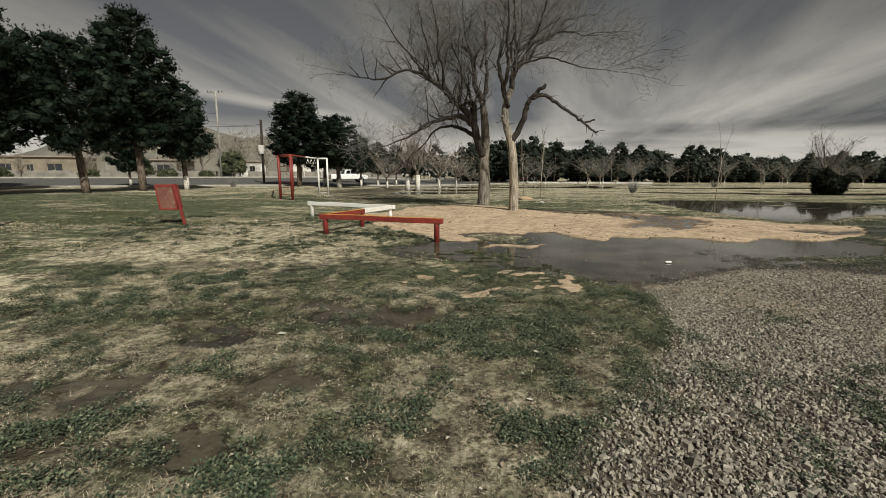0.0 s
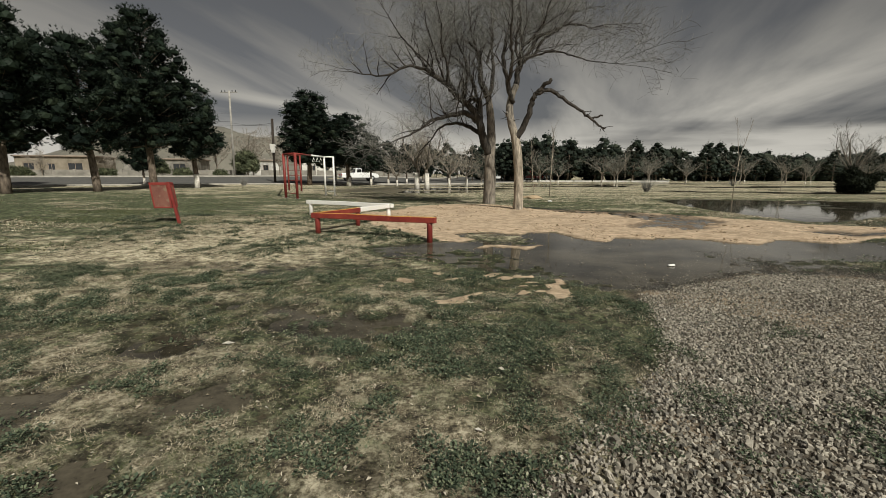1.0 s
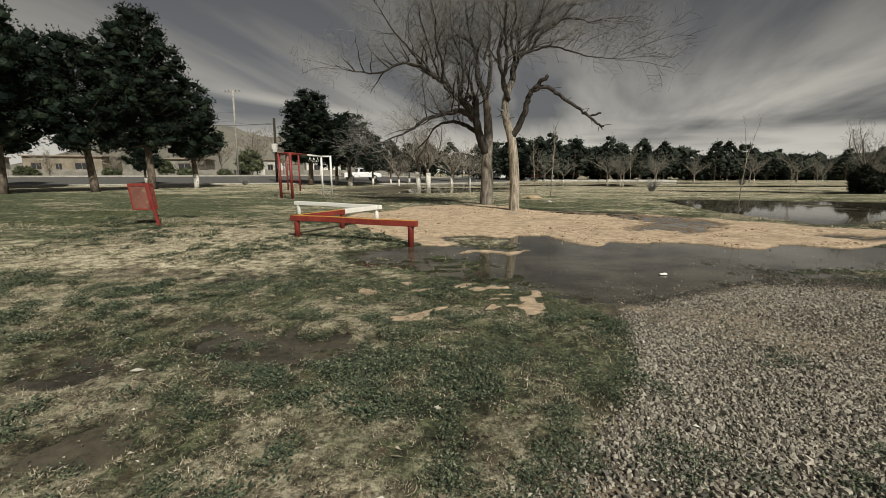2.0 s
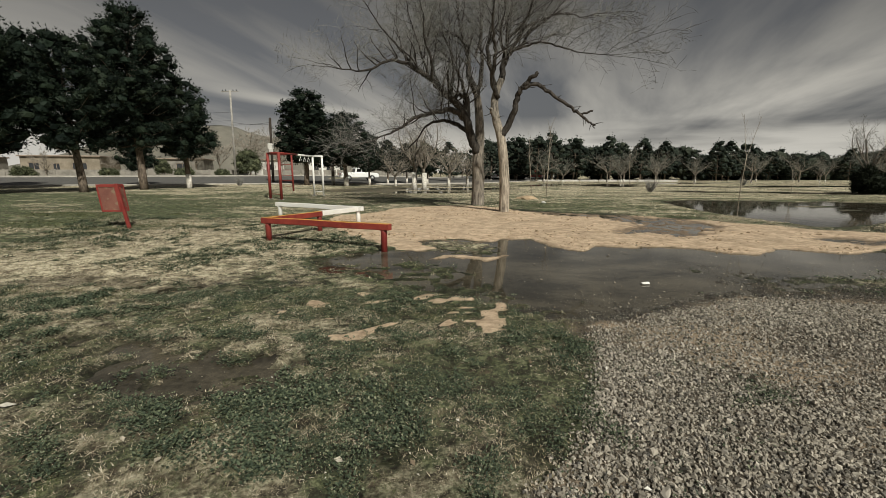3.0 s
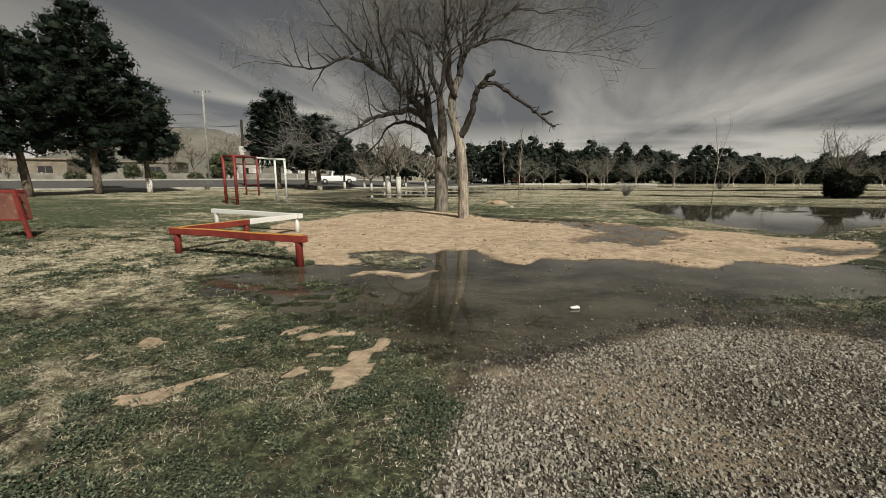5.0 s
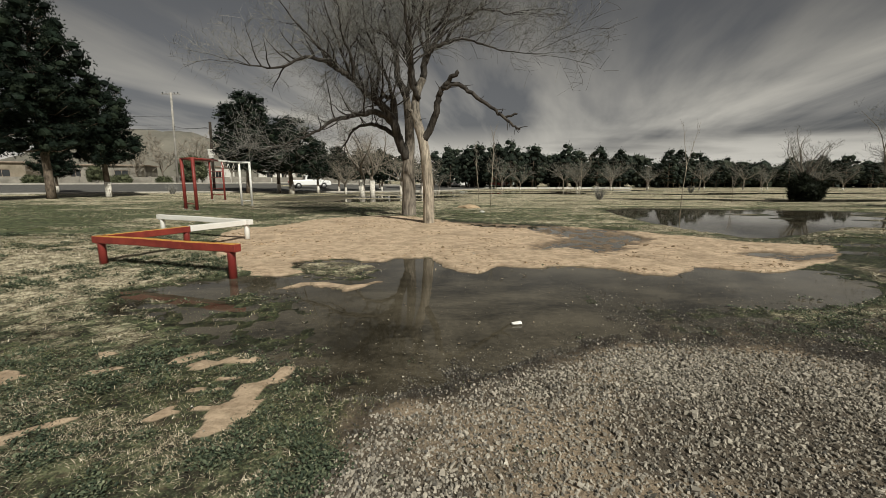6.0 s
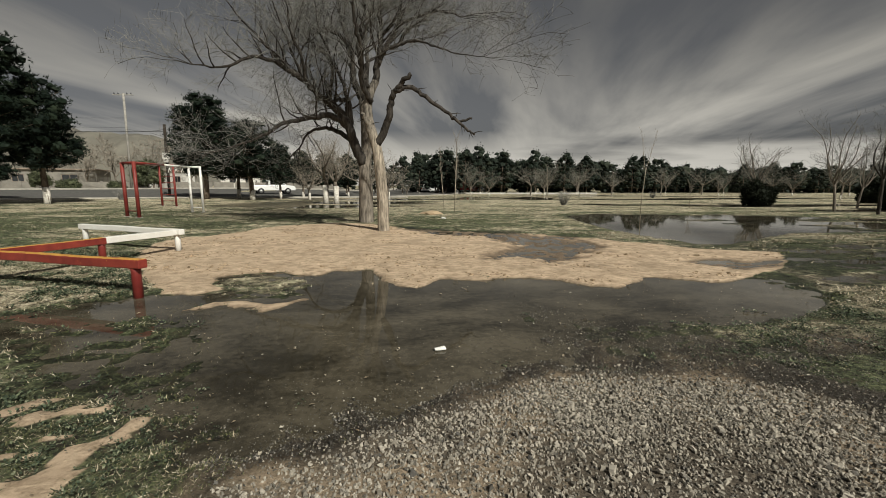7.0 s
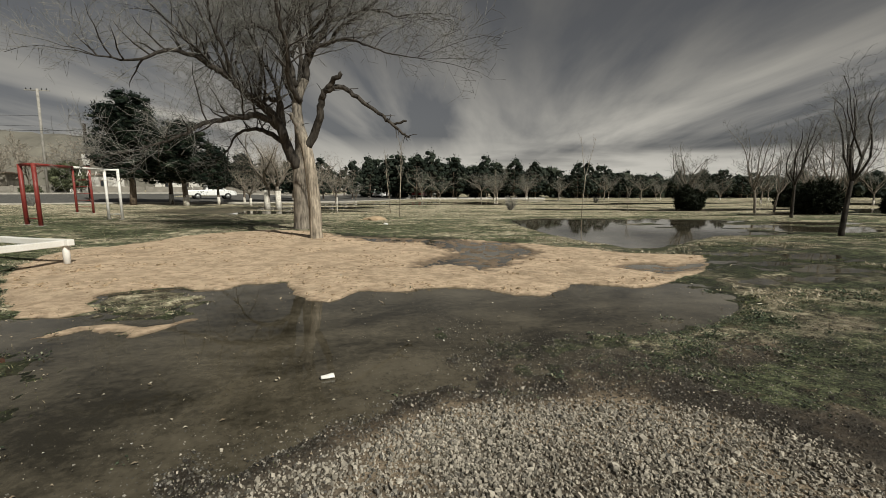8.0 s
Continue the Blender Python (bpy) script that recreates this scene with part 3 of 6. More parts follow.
    dry = 0.05 * smooth(0.5, -1.5, x) * smooth(6.0, 7.5, y) * smooth(15, 11, y) + 0.05 * smooth(-1.0, -4.0, x) * smooth(14, 9, y) * smooth(-8.0, -5.5, x) - 0.05 * smooth(-5.5, -9.0, x) * smooth(30, 20, y) + 0.05 * smooth(20, 35, y) - 0.10 * smooth(0.0, 1.0, x) * smooth(7.5, 6.0, y) * smooth(2.6, 4.4, y) + 0.03 * smooth(4.0, 2.6, y) - 0.12 * s_stream + 0.02 * smooth(5.8, 7.2, x) * smooth(9.2, 8.2, y) + 0.13 * gbar - 0.02 * soggy
    shore = smooth(-0.75, -0.35, inside(GRAVEL, wx, wy)) * smooth(2.2, 2.7, x) * smooth(4.5, 5.1, y) * (1 - bare)
    pebbly = np.maximum(shore, 0.9 * tongue * smooth(0.36, 0.52, fbm(x * 1.4 + 2, y * 1.9 + 6, 3)) * (1 - bare))
    wet = np.maximum(wet, pebbly * (1 - grav))
    grav = np.maximum(grav, pebbly)
    return h, bare, grav, wet, dry, s_stream, pond, inlet, tongue


def ground_z(x, y):
    return float(zones(np.array([float(x)]), np.array([float(y)]))[0][0])


def spread(lo_out, lo, hi, hi_out, step, growth):
    """Grid lines: even between lo and hi, widening outside."""
    mid = list(np.arange(lo, hi, step))
    up, s = [hi], step
    while up[-1] < hi_out:
        s *= growth
        up.append(up[-1] + s)
    dn, s = [lo], step
    while dn[-1] > lo_out:
        s *= growth
        dn.append(dn[-1] - s)
    return np.array(dn[:0:-1] + mid + up)


def build_ground():
    gx = spread(-1800, -4.0, 9.5, 1800, 0.06, 1.06)
    gy = spread(-300, 1.4, 12.0, 2500, 0.06, 1.045)
    X, Y = np.meshgrid(gx, gy)
    x, y = X.ravel(), Y.ravel()
    h, bare, grav, wet, dry = zones(x, y)[:5]
    nx, ny = len(gx), len(gy)
    i = np.arange(nx * ny).reshape(ny, nx)
    faces = np.stack([i[:-1, :-1], i[:-1, 1:], i[1:, 1:], i[1:, :-1]], -1).reshape(-1, 4)
    ob = array_object("ground", np.stack([x, y, h], 1), faces, M_GROUND, True)
    for name, val in (("mud", bare), ("gravel", grav), ("wet", wet), ("dry", dry), ("thin", 0.4 * smooth(7.5, 5.0, y) * smooth(-5.0, -3.2, x))):
        a = ob.data.attributes.new(name, "FLOAT", "POINT")
        a.data.foreach_set("value", val.astype(np.float32))
    return tagged(ob, "patchy park ground of straw grass, weeds, bare mud and gravel", "ground", kind="structure")


build_ground()
wgx, wgy = np.meshgrid(np.linspace(-9, 70, 40), np.linspace(0.5, 75, 40))
wi = np.arange(1600).reshape(40, 40)
wf = np.stack([wi[:-1, :-1], wi[:-1, 1:], wi[1:, 1:], wi[1:, :-1]], -1).reshape(-1, 4)
tagged(array_object("water", np.stack([wgx.ravel(), wgy.ravel(), np.zeros(1600)], 1), wf, M_WATER, True), "shallow brown flood water lying in puddles and a pond", "water", kind="structure")

# ---- road and pavement beyond the park ----
ROAD = [(-140, 10), (-90, 28), (-50, 42.5), (-22, 52), (-2, 64), (8, 84), (12, 120), (13, 200)]


def strip(name, line, o0, o1, z, material, label, category, thick=0.0):
    """A band along a line between two offsets to its left, with a kerb face if thick."""
    vs, fs = [], []
    pts = [Vector((*p, 0)) for p in line]
    fine = []
    for a, b in zip(pts, pts[1:]):
        n = max(2, int((b - a).length / 6))
        fine += [a.lerp(b, k / n) for k in range(n)]
    fine.append(pts[-1])
    for _ in range(8):
        fine = [fine[0]] + [(p0 + p1 * 2 + p2) / 4 for p0, p1, p2 in zip(fine, fine[1:], fine[2:])] + [fine[-1]]
    for i, p in enumerate(fine):
        d = (fine[min(i + 1, len(fine) - 1)] - fine[max(i - 1, 0)]).normalized()
        n = Vector((-d.y, d.x, 0))
        for o, dz in ((o0, -0.2), (o0, 0.0), (o1, 0.0), (o1, -0.2)):
            q = p + n * o
            q.z = float(rise(np.array([q.x]), np.array([q.y]))[0]) + z + dz
            vs.append(q)
    for i in range(len(fine) - 1):
        for k in range(3):
            a = i * 4 + k
            fs.append((a, a + 4, a + 5, a + 1))
    return tagged(mesh_object(name, vs, fs, material), label, category, kind="structure")


strip("road", ROAD, -8.5, 12.0, 0.075, M_ASPHALT, "grey asphalt road along the park", "road")
strip("kerb", ROAD, -9.0, -8.45, 0.16, M_CONCRETE, "pale concrete kerb along the road", "kerb")
strip("pavement", ROAD, 12.0, 15.0, 0.20, M_CONCRETE, "pale concrete pavement across the road", "pavement")


# ---- balance beams ----
def balance_beams():
    corners = [Vector((-0.14, 9.31)), Vector((-2.93, 10.34)), Vector((-1.70, 13.40)), Vector((-4.62, 14.70))]
    top, deep, wide = 0.545, 0.125, 0.135
    t = thing("balance_beam", *corners[0], 0, "zigzag balance beam, one half red and worn yellow, other half white", "balance beam")
    t.matrix_world = pose(0, 0, 0)

    def beam(a, b, over_a, over_b, material, lift, label):
        d = (b - a).normalized()
        a, b = a - d * over_a, b + d * over_b
        za, zb = ground_lift(a), ground_lift(b)
        length = (b - a).length
        bm = bmesh.new()
        box(bm, 0, -wide / 2, -deep, length, wide / 2, 0, 0.012)
        bmesh.ops.subdivide_edges(bm, edges=[e for e in bm.edges if abs((e.verts[0].co - e.verts[1].co).x) > 0.5], cuts=10)
        for v in bm.verts:
            v.co.y += 0.006 * math.sin(v.co.x * 2.1)
            v.co.z += 0.004 * math.sin(v.co.x * 3.3 + 1)
        ang = math.atan2(d.y, d.x)
        bm.transform(pose(a.x, a.y, top + lift + za, 0, -math.degrees(math.atan2(zb - za, length)), math.degrees(ang)))
        return part("beam", bm, material, t, label)

    def ground_lift(p):
        return float(rise(np.array([p.x]), np.array([p.y]))[0])

    beam(corners[0], corners[1], 0.14, 0.14, M_REDTOP, 0, "red beam with yellow showing through")
    mid = (corners[1] + corners[2]) / 2
    dm = (corners[2] - corners[1]).normalized()
    beam(corners[1] + dm * 0.07, mid, 0, 0.06, M_REDTOP, 0.002, "red half of the middle beam")
    beam(mid + dm * 0.061, corners[2] - dm * 0.07, 0, 0, M_WHITE, 0.0, "white half of the middle beam")
    beam(corners[2], corners[3], 0.16, 0.14, M_WHITE, 0.003, "white beam")
    for p, m, pointed in ((corners[0], M_RED, 0), (corners[1], M_RED, 0), (mid, M_RED, 0), (corners[2], M_WHITE, 1), (corners[3], M_WHITE, 0)):
        tb = Tubes()
        z0, z1 = ground_z(p.x, p.y) - 0.1, top - deep + ground_lift(p) + 0.004
        r = 0.062
        tb.add([(p.x, p.y, z0), (p.x, p.y, z1 - 0.05), (p.x, p.y, z1)], [r * 1.03, r, r * (0.72 if pointed else 1.0)], 14)
        post = tb.make("post", m, t)
        bm = bmesh.new()
        box(bm, p.x - 0.075, p.y - 0.05, z1 - 0.012, p.x + 0.075, p.y + 0.05, z1 - 0.001, 0.003)
        part("plate", bm, m, post)


balance_beams()


# ---- climbing frame ----
def climbing_frame():
    t = thing("climbing_frame", 0, 0, 0, "tall steel climbing frame, red ladders and white end with hanging rings", "climbing frame")
    f1, f2 = Vector((-9.15, 23.6)), Vector((-8.25, 22.95))
    w1, w2 = Vector((-7.98, 27.05)), Vector((-7.40, 27.05))
    r1, r2 = Vector((-12.7, 32.9)), Vector((-11.5, 32.3))

    def up(p, z):
        return Vector((p.x, p.y, z))

    def ladder(a, b, za, zb, mat, rungs, r):
        for p, z in ((a, za), (b, zb)):
            post = rod("post", up(p, ground_z(p.x, p.y) - 0.1), up(p, z), r, mat, t, 12)
            bm = bmesh.new()
            g = ground_z(p.x, p.y)
            box(bm, p.x - 0.12, p.y - 0.12, g - 0.05, p.x + 0.12, p.y + 0.12, g + 0.02, 0.01)
            part("footing", bm, M_CONCRETE, post, "concrete footing")
        g = max(ground_z(a.x, a.y), ground_z(b.x, b.y))
        for k in rungs:
            rod("rung", up(a, g + k), up(b, g + k), 0.022, mat, t, 8)

    ladder(f1, f2, 2.56, 2.56, M_RED, (0.28,), 0.075)
    ladder(r1, r2, 2.9, 2.9, M_RED, (0.35, 0.75, 1.15, 1.55, 1.95), 0.065)
    ladder(w1, w2, 2.56, 2.56, M_WHITE, (0.25,), 0.06)
    rod("top_bar", up(f1, 2.54), up(f2, 2.54), 0.05, M_RED, t)
    half = (f2 + w1) / 2
    rod("top_bar", up(f2, 2.54), up(half, 2.53), 0.05, M_RED, t)
    rod("top_bar", up(half, 2.53), up(w1, 2.52), 0.05, M_WHITE, t)
    rod("top_bar", up(w1, 2.52), up(w2, 2.52), 0.05, M_WHITE, t)
    rod("top_bar", up(f1, 2.54), up(r1, 2.87), 0.05, M_RED, t)
    rod("top_bar", up(r1, 2.87), up(r2, 2.87), 0.045, M_RED, t)
    for k in (0.2, 0.46, 0.72):
        p = half.lerp(w1, k)
        z = 2.51 - 0.01 * k
        ring = Tubes()
        a, b, c = up(p, z - 0.10), Vector((p.x + 0.10, p.y - 0.05, z - 0.32)), Vector((p.x - 0.10, p.y + 0.05, z - 0.32))
        ring.add([up(p, z), a], [0.014, 0.014], 6)
        ring.add([a, b, c, a], [0.016] * 4, 6)
        ring.make("ring", M_WHITE, t, True, "white triangular hand ring")


climbing_frame()


# ---- litter bin ----
def litter_bin():
    x, y = -7.28, 11.84
    g = ground_z(x, y)
    t = thing("litter_bin", x, y, g, "faded red metal litter bin hanging on a leaning post", "litter bin", turn=8)
    lean = Matrix.Shear("XY", 4, (-0.16, 0.0))
    hung = Matrix.Shear("XY", 4, (-0.10, 0.0))

    def piece(name, mat, x0, y0, z0, x1, y1, z1, bev=0.006, label="", way=hung, under=t):
        bm = bmesh.new()
        box(bm, x0, y0, z0, x1, y1, z1, bev)
        bm.transform(way)
        return part(name, bm, mat, under, label)

    post = piece("post", M_RED, -0.035, -0.235, -0.15, 0.035, -0.168, 1.14, way=lean)
    l, r, f, b, lo, hi = -0.60, -0.12, -0.16, 0.16, 0.42, 1.12
    for z0, z1 in ((lo, lo + 0.045), (hi - 0.07, hi)):
        piece("rail", M_RED, l, f, z0, r, f + 0.03, z1)
        piece("rail", M_RED, l, b - 0.03, z0, r, b, z1)
        piece("rail", M_RED, l, f + 0.03, z0, l + 0.03, b - 0.03, z1)
        piece("rail", M_RED, r - 0.03, f + 0.03, z0, r, b - 0.03, z1)
    for px in (l, r - 0.04):
        for py in (f - 0.003, b - 0.027):
            piece("upright", M_RED, px, py, lo + 0.04, px + 0.04, py + 0.03, hi - 0.065)
    piece("panel", M_MESH, l + 0.035, f + 0.012, lo + 0.03, r - 0.035, f + 0.018, hi - 0.06, 0.0, "sun-bleached rusty sheet")
    piece("panel", M_MESH, l + 0.035, b - 0.018, lo + 0.03, r - 0.035, b - 0.012, hi - 0.06, 0.0)
    piece("panel", M_MESH, l + 0.012, f + 0.03, lo + 0.03, l + 0.018, b - 0.03, hi - 0.06, 0.0)
    piece("panel", M_MESH, r - 0.018, f + 0.03, lo + 0.03, r - 0.012, b - 0.03, hi - 0.06, 0.0)
    piece("base", M_RED, l + 0.02, f + 0.02, lo + 0.005, r - 0.02, b - 0.02, lo + 0.02, 0.0)
    piece("bracket", M_RED, -0.14, -0.168, 1.0, 0.0, -0.158, 1.05, 0.002, under=post)
    piece("bracket", M_RED, -0.09, -0.168, 0.50, 0.03, -0.158, 0.55, 0.002, under=post)


litter_bin()


# ---- trees ----
def wander(start, direction, length, n, rng, bend=0.25, lift=0.0, droop=0.0):
    p, d = Vector(start), Vector(direction).normalized()
    pts = [p.copy()]
    for k in range(n):
        d = d + Vector((rng.uniform(-bend, bend), rng.uniform(-bend, bend), rng.uniform(-bend, bend) + lift - droop * k / n))
        d.normalize()
        p = p + d * (length / n)
        pts.append(p.copy())
    return pts


def side_way(tangent, rng, up, out=0.9):
    for _ in range(8):
        r = Vector((rng.uniform(-1, 1), rng.uniform(-1, 1), rng.uniform(-0.6, 1)))
        r = r - tangent * r.dot(tangent)
        if r.length > 0.3:
            break
    return (tangent * 0.55 + r.normalized() * out + Vector((0, 0, up))).normalized()


def along(pts, t):
    f = t * (len(pts) - 1)
    i = min(int(f), len(pts) - 2)
    a, b = Vector(pts[i]), Vector(pts[i + 1])
    return a.lerp(b, f - i), (b - a).normalized()


def grow(mid, fine, pts, r0, rng, level, density, reach, up=0.15, droop=0.25, start=0.25, thin=0.006):
    """Side branches of a limb, then twigs: level 2 branches, 1 twigs, 0 the last fine shoots."""
    length = sum((Vector(b) - Vector(a)).length for a, b in zip(pts, pts[1:]))
    n = max(2, int(length * density))
    for k in range(n):
        t = start + (1 - start) * (k + rng.random()) / n
        p, tan = along(pts, min(t, 0.999))
        ln = reach * rng.uniform(0.5, 1.15) * (1.15 - 0.5 * t)
        seg = 5 if level == 2 else (4 if level == 1 else 3)
        way = side_way(tan, rng, up)
        sub = wander(p, way, ln, seg, rng, 0.28 if level else 0.2, 0.08 if level == 2 else 0.0, droop if level < 2 else 0.1)
        ra = max(thin, r0 * (1 - 0.6 * t) * (0.33 if level == 2 else 0.5))
        radii = [max(thin * 0.8, ra * (1 - 0.8 * i / seg)) for i in range(seg + 1)]
        if level == 2 and isinstance(mid, list):
            mid.append(Tubes())
            mid[-1].add(sub, radii, 5, False)
        else:
            (mid if level == 2 else fine).add(sub, radii, 5 if level == 2 else 3, False)
        if level:
            grow(mid, fine, sub, ra, rng, level - 1, density * (1.7 if level == 2 else 1.25), reach * 0.58, up * 0.6, droop, 0.15, thin)


def smooth_line(pts, n):
    """Catmull-Rom through the points."""
    p = [Vector(q) for q in pts]
    p = [p[0] * 2 - p[1]] + p + [p[-1] * 2 - p[-2]]
    out = []
    for i in range(1, len(p) - 2):
        for k in range(n):
            t = k / n
            a, b, c, d = p[i - 1:i + 3]
            out.append(0.5 * ((2 * b) + (c - a) * t + (2 * a - 5 * b + 4 * c - d) * t * t + (3 * b - a - 3 * c + d) * t ** 3))
    out.append(p[-2])
    return out


def limb_tree(name, label, seed, trunk, r_base, r_top, limbs, bark, limb_bark, twig, density=3.3, reach=2.0):
    rng = random.Random(seed)
    t = thing(name, trunk[0][0], trunk[0][1], trunk[0][2], label, "tree", "park trees")
    t.matrix_world = pose(0, 0, 0)
    base = [Vector(trunk[0]) - Vector((0, 0, 0.25))] + [Vector(p) for p in trunk]
    line = smooth_line(base, 5)
    tb = Tubes()
    n = len(line)
    tb.add(line, [r_base + (r_top - r_base) * i / (n - 1) + 0.30 * r_base * max(0, 1 - i / 6) ** 2 for i in range(n)], 18)
    for i, v in enumerate(tb.v):
        w = noise.noise(Vector((v.x * 9, v.y * 9, v.z * 1.6)))
        ang = 1 + 0.07 * w
        c = line[i // 18]
        v.xy = c.xy + (v.xy - c.xy) * ang
    tb.make("trunk", bark, t)
    mid, fine = [], Tubes()
    for r0, r1, pts, *how in limbs:
        r0 *= 1.1
        ln = smooth_line(pts, 5)
        m = len(ln)
        for i in range(1, m - 1):
            ln[i] = ln[i] + Vector((rng.uniform(-1, 1), rng.uniform(-1, 1), rng.uniform(-1, 1))) * min(0.035, r0 * 0.4)
        lb = Tubes()
        lb.add(ln, [r0 + (r1 - r0) * i / (m - 1) for i in range(m)], 10)
        lb.make("limb", bark if "pale" in how else limb_bark, t)
        if "dead" in how:
            for k in range(7):
                p, tan = along(ln, 0.25 + 0.1 * k)
                mid.append(Tubes())
                mid[-1].add(wander(p, side_way(tan, rng, -0.25, 0.8), rng.uniform(0.15, 0.4), 3, rng, 0.35), [0.018, 0.013, 0.009, 0.006], 5, False)
            continue
        grow(mid, fine, ln, r0, rng, 2, density, reach, 0.32, 0.16, 0.22, 0.0045)
        tip, tan = ln[-1], (ln[-1] - ln[-2]).normalized()
        if r1 < 0.05:
            for _ in range(4):
                way = (tan + Vector((rng.uniform(-0.6, 0.6), rng.uniform(-0.6, 0.6), rng.uniform(-0.3, 0.6)))).normalized()
                sub = wander(tip, way, reach * rng.uniform(0.7, 1.3), 5, rng, 0.25, 0.03, 0.2)
                mid.append(Tubes())
                mid[-1].add(sub, [max(0.006, r1 * 0.7 * (1 - i / 6)) for i in range(6)], 5, False)
                grow(mid, fine, sub, r1 * 0.6, rng, 1, density * 1.6, reach * 0.6, 0.2, 0.16, 0.15, 0.0045)
    for b in mid:
        b.make("branch", limb_bark, t)
    tagged(fine.make("crown", twig, t, False), "dense crown of fine bare twigs", kind="stuff")
    return t


STEM = [
    (0.085, 0.055, [(2.60, 16.93, 3.05), (2.42, 16.85, 3.45), (2.30, 16.80, 3.75)], "pale", "dead"),
]
TREE_R = [
    (0.105, 0.03, [(2.68, 17.23, 4.78), (2.77, 17.34, 5.44), (2.89, 17.45, 6.19), (2.86, 17.57, 6.73), (2.77, 17.67, 7.99), (2.91, 17.77, 9.32)]),
    (0.115, 0.06, [(2.7, 16.9, 2.8), (3.0, 16.75, 3.35), (3.16, 16.59, 3.94), (3.28, 16.44, 4.31), (3.54, 16.28, 4.58), (3.79, 16.13, 4.78)], "dead"),
    (0.07, 0.03, [(3.3, 16.42, 4.35), (3.79, 16.28, 4.42), (4.3, 16.15, 4.07), (4.8, 16.01, 3.71), (5.14, 15.88, 3.44), (5.53, 15.74, 3.48)], "dead"),
    (0.04, 0.025, [(4.99, 15.84, 3.53), (5.43, 15.74, 3.14), (5.62, 15.65, 3.03)], "dead"),
    (0.075, 0.02, [(2.77, 17.29, 5.31), (2.96, 17.44, 5.78), (3.41, 17.59, 6.04), (3.69, 17.75, 6.51), (4.08, 17.9, 6.83), (4.43, 18.06, 7.07), (4.94, 18.25, 7.68)]),
    (0.042, 0.010, [(2.91, 17.19, 5.7), (3.5, 16.94, 5.83), (3.92, 16.69, 5.86), (4.53, 16.44, 5.65), (5.11, 16.19, 5.39), (5.88, 15.93, 5.24)]),
]
TREE_R2 = [
    (0.06, 0.02, [(2.86, 17.48, 6.2), (3.24, 17.03, 6.45), (3.5, 16.58, 6.77), (3.6, 16.13, 7.32), (3.78, 15.84, 8.55)]),
    (0.085, 0.02, [(2.55, 17.0, 4.12), (2.3, 16.58, 4.73), (2.39, 16.18, 5.3), (2.27, 15.77, 5.9), (2.26, 15.36, 6.78), (2.14, 15.16, 7.97)]),
    (0.075, 0.020, [(2.93, 17.20, 5.62), (3.43, 17.25, 6.45), (4.11, 17.30, 6.80), (4.78, 17.35, 6.96), (5.47, 17.40, 6.86)]),
    (0.085, 0.020, [(2.43, 17.10, 4.58), (2.18, 17.33, 5.85), (2.37, 17.57, 6.94), (2.48, 17.80, 8.30)]),
    (0.060, 0.015, [(2.86, 17.30, 5.46), (2.59, 17.00, 6.21), (2.70, 16.70, 6.98), (2.51, 16.40, 8.04)]),
    (0.050, 0.012, [(3.26, 17.40, 6.32), (3.75, 17.67, 7.31), (4.36, 17.93, 8.13), (4.88, 18.20, 8.78)]),
]
TREE_L = [
    (0.19, 0.02, [(1.93, 20.4, 2.37), (1.66, 20.25, 3.02), (1.47, 20.1, 3.66), (1.05, 19.95, 4.4), (0.45, 19.8, 4.86), (-0.01, 19.65, 5.31), (-0.46, 19.5, 5.57), (-0.9, 19.35, 5.88), (-1.69, 19.2, 6.0), (-2.61, 19.05, 5.6), (-3.6, 18.9, 5.61)]),
    (0.125, 0.02, [(1.33, 20.2, 3.83), (0.92, 19.87, 4.11), (0.46, 19.54, 4.08), (-0.1, 19.21, 3.9), (-0.64, 18.89, 3.73), (-1.05, 18.56, 3.39), (-1.55, 18.23, 3.06), (-2.37, 17.9, 2.69)]),
    (0.10, 0.03, [(1.58, 20.2, 3.25), (0.93, 20.62, 3.66), (0.32, 21.05, 3.84), (-0.32, 21.47, 3.75), (-0.87, 21.9, 3.16)]),
]
